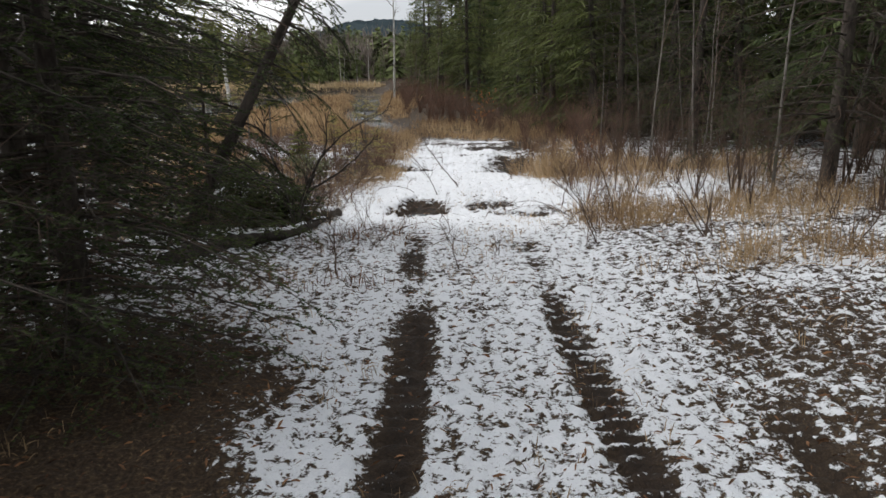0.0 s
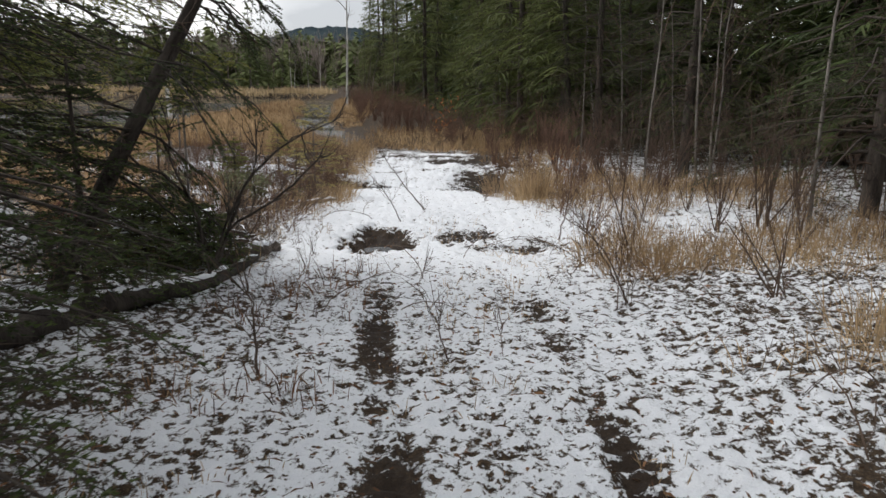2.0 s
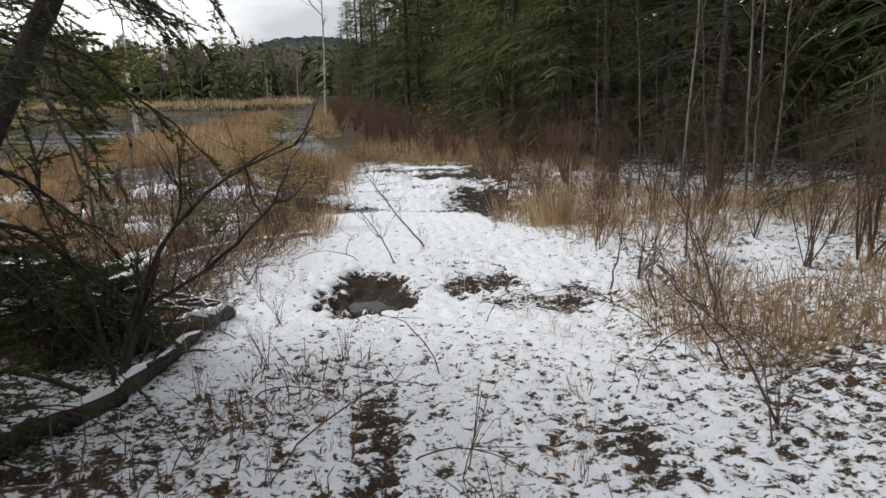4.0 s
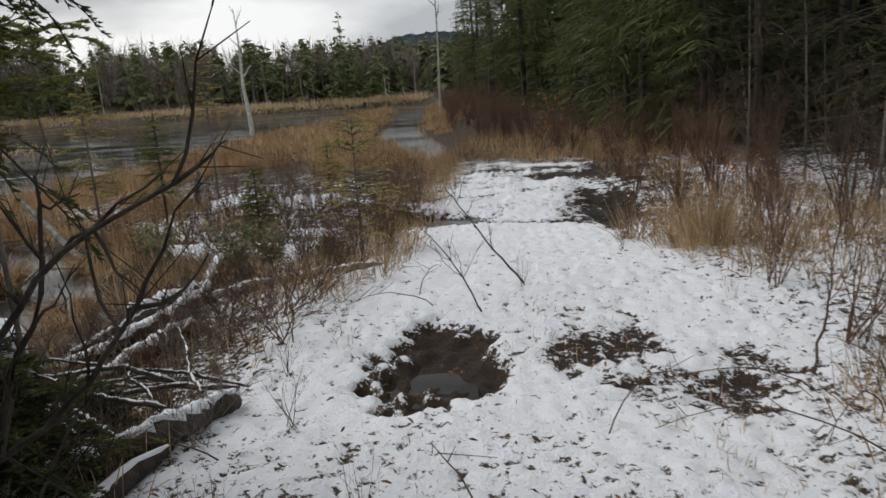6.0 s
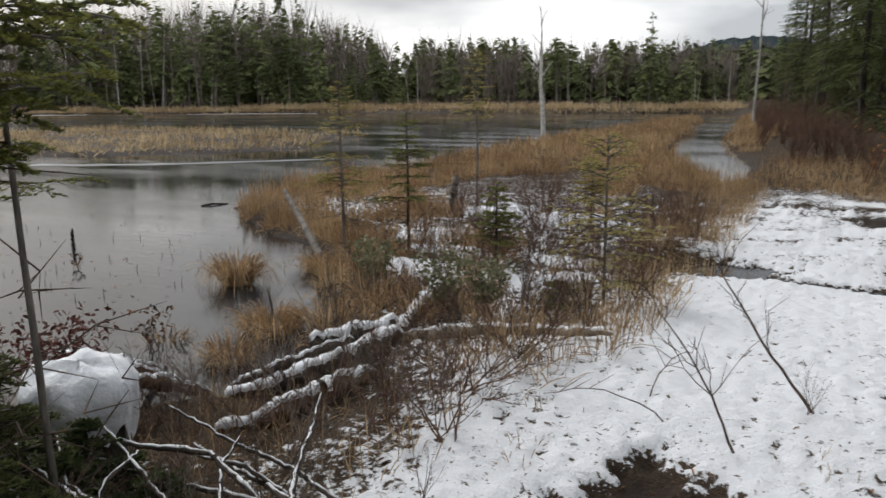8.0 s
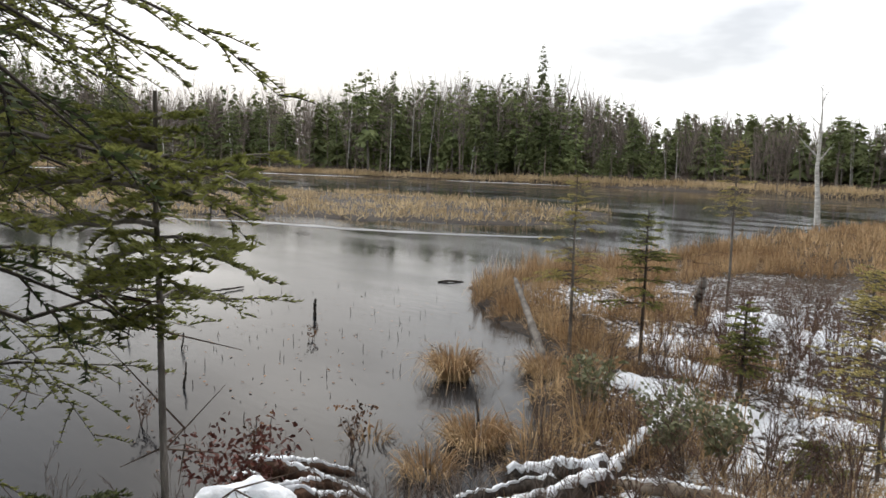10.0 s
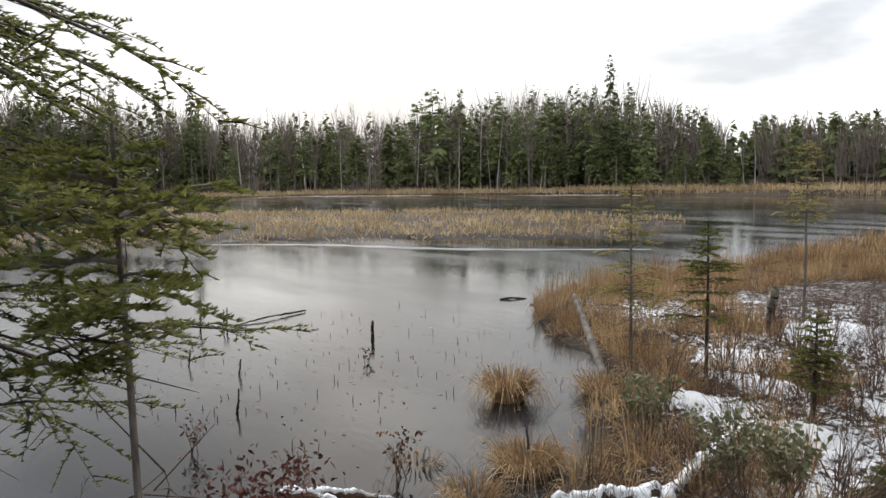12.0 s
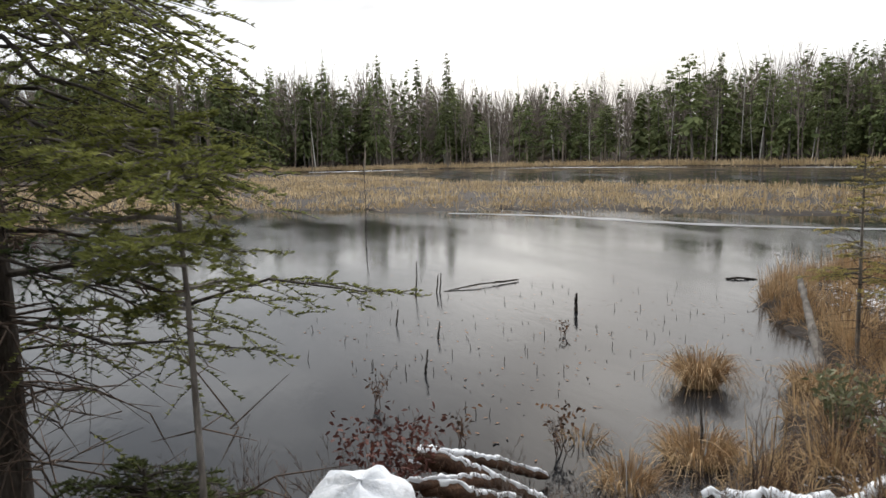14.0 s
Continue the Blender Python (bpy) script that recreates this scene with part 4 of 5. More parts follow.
# spruce at the lookout, boughs hanging over the water
BASE = Vector((-3.95, 8.4, zat(-3.95, 8.4)))
conifer("spruce", tuple(BASE), "spruce with drooping olive boughs over the pond", 230, M_NEEDLE_NEAR, spin=0.0, h=7.5, r0=0.08, crown0=1.75, nb=92, reach=1.30, twigs=10,
        droop=0.36, up=0.12, power=0.38, dead=70, dead_top=2.0, needles=120, bare_inner=0.25, side_twigs=6,
        aim=[(z - BASE.z + h, (x - BASE.x, y - BASE.y, z - BASE.z)) for x, y, z, h in
             [(-3.24, 10.29, 0.95, 0.12), (-3.5, 9.7, 1.15, 0.15), (-3.3, 9.5, 1.5, 0.2), (-3.1, 9.1, 1.75, 0.2), (-2.9, 9.3, 2.0, 0.3), (-3.7, 9.8, 1.7, 0.3), (-3.2, 9.6, 0.75, 0.1),
              (-1.92, 9.36, 1.97, 0.7), (-2.40, 9.46, 1.95, 0.6), (-2.1, 9.15, 1.88, 0.7), (-1.95, 9.43, 1.56, 0.4), (-2.3, 9.0, 2.1, 0.8), (-2.6, 9.3, 1.75, 0.5), (-2.7, 9.5, 1.5, 0.35)]])
# thin-stemmed young spruce nearer the trail, crowded with boughs above a bare stem
BASE = Vector((-2.22, 9.32, zat(-2.22, 9.32)))
conifer("spruce_sapling", tuple(BASE), "thin-stemmed young spruce, bare below, olive boughs above", 231, M_NEEDLE_NEAR, M_BARK_GREY, spin=0.0, h=2.2, r0=0.010, crown0=1.5, nb=12, reach=0.45, twigs=9,
        droop=0.2, up=0.25, power=0.5, needles=230, dead=7, dead_top=1.6, side_twigs=6, bare_inner=0.1,
        aim=[(max(z - BASE.z - 0.06, 0.9), (x - BASE.x, y - BASE.y, z - BASE.z)) for x, y, z in
             [(-1.72, 9.05, 1.66), (-1.95, 8.85, 1.50), (-2.3, 8.75, 1.72), (-1.60, 9.30, 1.58), (-2.5, 8.85, 1.60), (-1.62, 9.22, 1.44),
              (-1.85, 9.15, 1.36), (-2.05, 9.0, 1.22), (-1.72, 9.42, 1.66), (-2.1, 9.5, 1.62), (-2.0, 9.1, 1.75)]])

conifer("spruce", (-2.6, 9.12, zat(-2.6, 9.12)), "low bushy dark spruce at the lookout", 233, M_NEEDLE_MID, h=0.85, r0=0.014, crown0=0.05, nb=60, reach=0.62, twigs=9, droop=0.2, up=0.25, power=0.4, needles=150, side_twigs=5)
conifer("spruce", (-2.05, 8.95, zat(-2.05, 8.95)), "low bushy dark spruce at the lookout", 234, M_NEEDLE_MID, h=0.55, r0=0.012, crown0=0.05, nb=46, reach=0.5, twigs=9, droop=0.2, up=0.25, power=0.4, needles=150, side_twigs=5)

# young trees on the marsh
for i, (x, y, h, rc) in enumerate([(-5.42, 15.64, 2.15, 0.62), (-4.63, 15.94, 1.75, 0.55), (-5.2, 19.2, 2.6, 0.6), (-2.75, 17.6, 1.1, 0.4), (-3.1, 15.2, 1.0, 0.35)]):
    conifer("young_spruce", (x, y, zat(x, y)), "slender young conifer among marsh sedge", 240 + i, M_TAMARACK if i in (0, 2, 3) else M_NEEDLE_NEAR, M_BARK_GREY if i in (0, 2, 3) else M_BARK, group="young conifers on the marsh",
            h=h, r0=0.018, crown0=0.55 * h if i == 2 else 0.35 * h, nb=40, reach=rc, twigs=8, droop=0.15, up=0.3, power=0.6, needles=230, dead=8, side_twigs=4)
conifer("young_tamarack", (-1.6, 14.1, zat(-1.6, 14.1)), "young yellow-green tamarack beside the trail", 250, M_TAMARACK, M_BARK_GREY, h=1.5, r0=0.010, crown0=0.2, nb=44, reach=0.58, twigs=7, droop=0.02, up=0.45, power=0.4, needles=170, side_twigs=3)
seedlings = [(-1.85, 13.6, 0.35)]
for i, (x, y, h) in enumerate(seedlings):
    conifer("spruce_seedling", (x, y, zat(x, y)), "small green spruce seedling by the log", 260 + i, M_NEEDLE_NEAR, h=h, r0=0.012, crown0=0.08, nb=36, reach=0.35, twigs=8, droop=0.1, needles=200)


# ---- grass and sedge ----
def tufts(name, centers, per, h, spread_r, lean, width, mat, label, category, seed, droop=0.5, seg=3):
    r = np.random.default_rng(seed)
    c = np.repeat(np.asarray(centers, float), per, 0)
    N = len(c)
    a, q = r.uniform(0, 6.283, N), np.sqrt(r.uniform(0, 1, N)) * spread_r
    xy = c[:, :2] + np.stack([np.cos(a), np.sin(a)], 1) * q[:, None]
    z = lay(xy)[0]
    hh = h * r.uniform(0.55, 1.1, N) * np.repeat(r.uniform(0.5, 1.2, len(centers)), per)
    th = np.abs(r.normal(0, lean, N)) + 0.05
    b = a + r.normal(0, 0.7, N)
    way = np.stack([np.sin(th) * np.cos(b), np.sin(th) * np.sin(b), np.cos(th)], 1) * hh[:, None]
    v, f = blades(np.column_stack([xy, z - 0.01]), way, hh * droop * np.clip(th, 0, 1.0), width, seg, r)
    ob = part(name, mesh_np(name, v, f), mat)
    return tagged(ob, label, category, kind="stuff")


def pts_in(n, box, test, r):
    P = np.column_stack([r.uniform(box[0], box[1], n), r.uniform(box[2], box[3], n)])
    return P[test(P)]


inside = lambda P: shore(P, MAIN) > 0.03
clear = lambda P: np.min([np.hypot((P[:, 0] - a) / (q + 0.05), (P[:, 1] - b) / (w + 0.1)) for a, b, q, w in DRIFTS], 0) > 1
pen = pts_in(3000, (-10.5, -1.4, 12.6, 27), lambda P: inside(P) & clear(P) & (shore(P, MAIN) < 4.2) & ((P[:, 0] < -2.6) | (P[:, 1] > 14.5)) & (waves(P[:, 0], P[:, 1], 2.1, 31) > np.interp(shore(P, MAIN) - 0.16 * np.clip(P[:, 1] - 17, 0, 9), [0.5, 1.4, 3.0], [-0.5, -0.1, 0.22])), rng)
tufts("marsh_sedge", pen[::2], 48, 0.60, 0.16, 0.62, 0.010, M_SEDGE, "golden-brown dead sedge tussocks on the marsh", "sedge", 1, 1.15, 4)
pen2 = pts_in(2600, (-10.5, -2.2, 26, 64), lambda P: inside(P), rng)
tufts("marsh_sedge", pen2, 12, 0.52, 0.3, 0.55, 0.028, M_SEDGE, "dead tan sedge along the channel", "sedge", 2, 0.9)
bankg = pts_in(520, (-4.3, -1.5, 8.6, 13.8), lambda P: inside(P), rng)
tufts("dead_grass", bankg, 7, 0.30, 0.14, 0.7, 0.006, M_GRASS, "matted dead grass on the bank", "grass", 10, 0.8)
edgeg = pts_in(420, (-2.2, -1.0, 11.8, 24), lambda P: inside(P), rng)
tufts("dead_grass", edgeg, 12, 0.38, 0.14, 0.5, 0.007, M_GRASS, "dead tan grass at the trail edge", "grass", 3)
rg = pts_in(1250, (1.55, 6.4, 5.6, 14.5), lambda P: waves(P[:, 0], P[:, 1], 1.9, 33) > -0.12, rng)
tufts("dead_grass", rg, 15, 0.40, 0.17, 0.65, 0.007, M_GRASS, "dead tan grass tussocks poking through snow", "grass", 4)
tufts("dead_grass", [(1.67, 13.1), (1.55, 13.35), (1.85, 13.2), (1.75, 12.9), (1.3, 13.9)], 110, 0.72, 0.2, 0.35, 0.008, M_GRASS, "tall tan grass clump beside the trail", "grass", 5)
rg2 = pts_in(1900, (-1.6, 4.2, 14.5, 30), lambda P: inside(P) & (P[:, 0] > np.interp(P[:, 1], [14, 18, 22, 24, 30], [1.7, 2.0, 1.7, -1.0, -1.6])), rng)
tufts("dead_grass", rg2, 7, 0.40, 0.2, 0.5, 0.010, M_SEDGE, "brown grass in front of the thicket", "grass", 6)
isl = pts_in(14000, (-100, -17, -14, 41), lambda P: (shore(P, ISLAND) > 0.1) & (P[:, 0] > -75) & (waves(P[:, 0], P[:, 1], 0.9, 36) + 0.5 * waves(P[:, 0], P[:, 1], 2.3, 37) > -0.22), rng)
tufts("reed_bed", isl, 7, 0.46, 0.6, 0.6, 0.045, M_REED, "pale tan reed bed in the pond", "reeds", 7, seg=2)
fr = np.array([along(u, b) for u, b in zip(rng.uniform(0, 1, 3800), rng.uniform(-3.2, 1.5, 3800))])
fr = fr[shore(fr, MAIN) > -0.1]
tufts("reed_bed", fr, 8, 0.8, 0.7, 0.35, 0.06, M_REED, "pale reeds fringing the far shore", "reeds", 8, seg=2)
for i, (x, y, n, hgt, rr) in enumerate([(-5.73, 14.0, 560, 0.62, 0.13), (-5.2, 14.95, 420, 0.45, 0.2), (-4.25, 12.84, 480, 0.46, 0.2), (-4.05, 12.1, 240, 0.4, 0.16), (-4.9, 12.2, 60, 0.3, 0.15)]):
    r = np.random.default_rng(300 + i)
    a, q = r.uniform(0, 6.283, n), np.sqrt(r.uniform(0, 1, n)) * rr
    th = np.abs(r.normal(0.27, 0.14, n))
    hh = hgt * r.uniform(0.7, 1.15, n)
    way = np.stack([np.sin(th) * np.cos(a), np.sin(th) * np.sin(a), np.cos(th)], 1) * 2.0 * hh[:, None]
    v, f = blades(np.column_stack([q * np.cos(a), q * np.sin(a), np.full(n, -0.08)]), way, hh * r.uniform(1.3, 2.05, n), 0.009, 4, r)
    ob = part("sedge_tussock", mesh_np("sedge_tussock", v, f), M_SEDGE)
    ob.location = (x, y, WATER)
    tagged(ob, "drooping brown sedge tussock standing in the pond", "sedge", "tussocks in the water")

# leaf litter and short dead grass on the trail
r = np.random.default_rng(44)
lp = np.column_stack([r.uniform(-1.9, 3.0, 15000), 1.5 + 14 * r.uniform(0, 1, 15000) ** 1.25])
lz, lc, lm = lay(lp)
k = r.uniform(0, 1, len(lp)) > np.clip(lc + 0.12 * (lp[:, 1] > 9), 0.3, 0.97) ** 1.5
lp, lz = lp[k], lz[k]
a, th = r.uniform(0, 6.28, len(lp)), r.uniform(0.9, 1.5, len(lp))
way = np.stack([np.sin(th) * np.cos(a), np.sin(th) * np.sin(a), np.cos(th)], 1) * r.uniform(0.02, 0.07, len(lp))[:, None]
v, f = blades(np.column_stack([lp, lz]), way, 0.02, r.uniform(0.004, 0.016, len(lp)), 2, r)
tagged(part("leaf_litter", mesh_np("leaf_litter", v, f), M_LEAF), "brown dead leaves and grass poking through snow", "leaf litter", kind="stuff")
gp2 = pts_in(900, (-2.0, 2.4, 2, 12), lambda P: waves(P[:, 0], P[:, 1], 3.3, 35) > 0.12, rng)
tufts("dead_grass", gp2, 7, 0.13, 0.08, 0.8, 0.005, M_GRASS, "short dead grass blades in the snow", "grass", 9, 0.8)
sg = pts_in(90, (-1.5, -0.45, 5.2, 8.6), lambda P: waves(P[:, 0], P[:, 1], 2.8, 38) > -0.05, rng)
tufts("withered_sprigs", sg, 9, 0.20, 0.10, 0.8, 0.007, M_LEAF, "withered red-brown sprigs in the snow", "sprigs", 11, 0.6)
# stubble of drowned stems on the ice
sp = pts_in(760, (-13, -4.2, 10.5, 19), lambda P: shore(P, MAIN) < -0.25, rng)
sp = sp[r.uniform(0, 1, len(sp)) < np.clip(1.2 - np.hypot(sp[:, 0] + 8, sp[:, 1] - 13) / 4.5, 0.05, 1)]
n = len(sp)
way = np.column_stack([r.normal(0, 0.15, n), r.normal(0, 0.15, n), np.ones(n)]) * (0.02 + 0.10 * r.uniform(0, 1, n) ** 3)[:, None]
TP = np.column_stack([sp, np.full(n, WATER - 0.02)])[:, None] + way[:, None] * np.linspace(0, 1, 3)[None, :, None]
v, f = tubes(TP, np.tile([0.0045, 0.0045, 0.002], (n, 1)), 4)
tagged(part("drowned_stems", mesh_np("drowned_stems", v, f), M_BARK), "dark stubs of drowned stems in the ice", "stems", kind="stuff")


# ---- fallen wood ----
def log_meshes(pts, r0, r1, seed, n=9, snow=0.02, cover=0.75):
    r = np.random.default_rng(seed)
    pts = np.asarray(pts, float)
    K = 40
    u = np.linspace(0, len(pts) - 1, K)
    i0 = np.clip(u.astype(int), 0, len(pts) - 2)
    P = pts[i0] * (1 - (u - i0))[:, None] + pts[i0 + 1] * (u - i0)[:, None]
    P[1:-1] += r.normal(0, 0.08 * r1 + 0.002, (K - 2, 3))
    R = np.linspace(r0, r1, K) * (1 + 0.10 * np.convolve(r.normal(0, 1, K + 4), [0.2, 0.5, 0.6, 0.5, 0.2], "valid"))
    R[:3] *= [0.45, 0.75, 0.9]
    R[-3:] *= [0.9, 0.75, 0.45]
    v, f = tubes(P[None], R[None], n)
    v = v.reshape(K, n, 3)
    v += r.normal(0, 0.05, (K, n, 1)) * (v - P[:, None])
    caps_v = np.concatenate([v.reshape(-1, 3), P[:1], P[-1:]])
    cap = [[j, (j + 1) % n, K * n, K * n] for j in range(n)] + [[(K - 1) * n + (j + 1) % n, (K - 1) * n + j, K * n + 1, K * n + 1] for j in range(n)]
    bm_f = [list(q) for q in f] + [c[:3] for c in cap]
    # snow along the top
    m = 7
    T = unit(np.gradient(P, axis=0))
    S = unit(np.cross(T, [0, 0, 1.0]))
    U = np.cross(S, T)
    a = np.linspace(-0.62, 0.62, m) * np.pi * 0.9 * 0.62
    sv = []
    wobs = np.convolve(r.uniform(0.45, 1.15, K + 4), [0.1, 0.25, 0.3, 0.25, 0.1], "valid")
    wob_l, wob_r = (np.clip(np.convolve(r.uniform(-0.15, 1.5, K + 2), [0.15, 0.7, 0.15], "valid"), 0.08, 1.4) for _ in range(2))
    for k in range(K):
        thick = snow * (0.2 + 0.8 * wobs[k]) * r.uniform(0.7, 1.25) * (0.3 if k in (0, K - 1) else 1)
        for j in range(m):
            t = a[j] * cover * (wob_l if j < m // 2 else wob_r)[k]
            lift = R[k] * 1.02 + thick * max(0.0, math.cos(j / (m - 1) * math.pi - math.pi / 2)) ** 0.5
            sv.append(P[k] + S[k] * math.sin(t) * lift + U[k] * math.cos(t) * lift)
    gone = set(r.choice(np.arange(1, K - 2), 1, replace=False).tolist())
    sf = [[k * m + j, k * m + j + 1, (k + 1) * m + j + 1, (k + 1) * m + j] for k in range(K - 1) for j in range(m - 1) if k not in gone]
    return caps_v, bm_f, np.array(sv), np.array(sf)


def log(name, pts, r0, r1, label, seed, mat=None, snow=0.02, cover=0.75, group=""):
    v, f, sv, sf = log_meshes(pts, r0, r1, seed, snow=snow, cover=cover)
    ob = thing(name, tuple(np.asarray(pts[0], float)), label, "fallen log", group)
    o = np.asarray(pts[0], float)
    me = bpy.data.meshes.new("bark")
    me.from_pydata([tuple(p - o) for p in v], [], f)
    me.polygons.foreach_set("use_smooth", np.ones(len(me.polygons), bool))
    part("bark", me, mat or M_WOOD, ob)
    if snow > 0:
        part("snow_cap", mesh_np("snow_cap", sv - o, sf, True), M_SNOW, ob, "strip of fresh snow on top")
    return ob


def limbed(name, pts, r0, label, category, seed, mat, shoots=7, reach=0.3, group="", lift=0.5):
    """A thin bent stem through a few points, with side shoots."""
    r = np.random.default_rng(seed)
    pts = np.asarray(pts, float)
    u = np.linspace(0, len(pts) - 1, 13)
    i0 = np.clip(u.astype(int), 0, len(pts) - 2)
    P = pts[i0] * (1 - (u - i0))[:, None] + pts[i0 + 1] * (u - i0)[:, None]
    P[1:-1] = (P[:-2] + 2 * P[1:-1] + P[2:]) / 4 + r.normal(0, 0.006, (11, 3))
    ob = thing(name, tuple(P[0]), label, category, group)
    part("stem", mesh_np("stem", *tubes((P - P[0])[None], np.linspace(r0, r0 * 0.3, 13)[None], 6), True), mat, ob)
    T = unit(np.gradient(P, axis=0))
    for k in r.integers(3, 13, shoots):
        w = unit(T[k] * 0.7 + r.normal(0, 0.5, 3) + [0, 0, lift]) * reach * r.uniform(0.4, 1.2)
        q = np.linspace(0, 1, 5)
        Q = (P[k] - P[0]) + w * q[:, None]
        Q[1:] += np.cumsum(r.normal(0, 0.012, (4, 3)), 0)
        fine = r.integers(1, 5, 3)
        w2 = (unit(w)[None] + r.normal(0, 0.5, (3, 3))) * reach * 0.35
        tw = tubes(Q[fine][:, None] + w2[:, None] * np.linspace(0, 1, 3)[None, :, None], np.tile([0.0022, 0.0018, 0.001], (3, 1)), 3)
        part("side_shoot", mesh_np("side_shoot", *joined(tubes(Q[None], np.linspace(r0 * 0.4, 0.0015, 5)[None], 4), tw)), mat, ob)
    return ob


trunk_log = log("fallen_trunk", [(-1.60, 9.35, -0.27), (-1.68, 8.0, -0.14), (-1.92, 7.4, -0.06), (-2.18, 6.81, 0.0), (-2.4, 6.0, 0.06)], 0.045, 0.11, "dark fallen trunk with a dusting of snow beside the trail", 1, M_BARK, 0.010, 0.6)
for i, (bx, by, bz, wx, wy, wz) in enumerate([(-1.64, 8.7, -0.16, -0.5, 0.25, 0.3), (-1.75, 7.8, -0.05, -0.55, 0.1, 0.25), (-1.66, 8.3, -0.12, 0.3, 0.35, 0.12), (-2.0, 7.2, 0.02, -0.4, 0.5, 0.35)]):
    o = np.array([-1.60, 9.35, -0.27])
    q = np.linspace(0, 1, 5)[:, None]
    part("branch_stub", mesh_np("branch_stub", *tubes((np.array([bx, by, bz]) - o + np.array([wx, wy, wz]) * q + [0, 0, -0.15] * q * q)[None], np.array([[0.016, 0.014, 0.011, 0.008, 0.004]]), 6), True), M_BARK, trunk_log)
# long arching stems of the shrub that grows against it
for i, pts in enumerate([[(-1.72, 8.16, -0.12), (-1.58, 8.08, 0.28), (-1.27, 8.0, 0.45), (-1.0, 7.88, 0.66), (-0.79, 7.77, 0.88)],
                         [(-1.73, 8.18, -0.12), (-1.58, 8.1, 0.38), (-1.33, 8.05, 0.74), (-1.05, 7.95, 0.98), (-0.69, 7.82, 1.14)],
                         [(-1.75, 8.14, -0.12), (-1.8, 8.11, 0.33), (-1.99, 8.12, 0.77), (-2.01, 8.11, 1.16)],
                         [(-1.72, 8.2, -0.12), (-1.55, 8.25, 0.4), (-1.36, 8.31, 0.79), (-1.38, 8.39, 1.12)]]):
    limbed("arching_stem", pts, 0.016, "dark arching leafless stem by the fallen trunk", "shrub", 500 + i, M_BARK, 10, 0.34, "arching stems by the fallen trunk")
for i, (pts, rr) in enumerate([([(0.10, 11.89, -0.25), (-0.1, 11.95, 0.0), (-0.38, 12.1, 0.32), (-0.5, 12.2, 0.5)], 0.009), ([(-0.21, 11.35, -0.3), (-0.4, 11.45, 0.05), (-0.72, 11.6, 0.4)], 0.007),
                               ([(1.58, 8.0, -0.15), (1.4, 8.15, 0.2), (1.15, 8.3, 0.5)], 0.007), ([(1.49, 9.9, -0.22), (1.6, 10.0, 0.2), (1.7, 10.2, 0.75)], 0.008),
                               ([(1.45, 7.24, -0.1), (1.3, 7.35, 0.25), (0.95, 7.6, 0.55)], 0.007), ([(-0.89, 5.7, 0.0), (-0.9, 5.7, 0.25), (-0.93, 5.72, 0.5)], 0.009),
                               ([(0.08, 5.86, 0.0), (0.02, 5.95, 0.18), (-0.08, 6.1, 0.36)], 0.005), ([(2.0, 9.1, -0.1), (1.85, 9.2, 0.4), (1.6, 9.35, 0.85)], 0.008), ([(2.3, 10.4, -0.1), (2.35, 10.5, 0.5), (2.2, 10.7, 1.0)], 0.009)]):
    limbed("leafless_seedling", pts, rr, "thin leafless seedling leaning out of the snow", "seedling", 520 + i, M_TWIG, 8, 0.26, "leafless seedlings in the trail")
log("snowy_log", [(-3.36, 11.30, -0.62), (-3.09, 11.5, -0.55), (-2.9, 12.0, -0.5), (-2.79, 12.65, -0.47)], 0.04, 0.085, "splintered fallen log capped with snow", 2, M_BARK, 0.035, 0.80)
log("snowy_log", [(-2.80, 12.60, -0.47), (-2.88, 13.05, -0.43), (-3.05, 13.7, -0.40), (-3.2, 14.3, -0.44)], 0.08, 0.05, "splintered upper end of a fallen log, snow-capped", 7, M_BARK, 0.04, 0.85)
log("snowy_log", [(-3.25, 12.1, -0.46), (-3.1, 12.35, -0.45), (-2.85, 12.7, -0.44)], 0.045, 0.075, "blunt broken fork of the snowy log", 8, M_BARK, 0.04, 0.95)
log("snowy_log", [(-3.5, 11.5, -0.62), (-3.25, 11.85, -0.52), (-3.0, 12.3, -0.45)], 0.022, 0.045, "thin fork of the snowy log", 9, M_BARK, 0.018, 0.8)
log("snowy_log", [(-2.75, 12.62, -0.48), (-2.0, 12.7, -0.34), (-1.12, 12.62, -0.22)], 0.05, 0.026, "long thin log lying across the bank", 3, M_WOOD, 0.014, 0.8)
log("snowy_log", [(-2.95, 10.8, -0.56), (-2.75, 11.0, -0.52), (-2.68, 11.4, -0.5), (-2.58, 11.9, -0.5)], 0.05, 0.07, "rotten log with snow on top", 5, M_ROT, 0.04, 0.85)
log("cut_log", [(-1.5, 9.95, -0.30), (-1.62, 9.5, -0.24), (-1.95, 8.9, -0.2)], 0.05, 0.07, "thick snow-topped log end at the trail edge", 6, M_BARK, 0.03, 0.8)
r = np.random.default_rng(66)
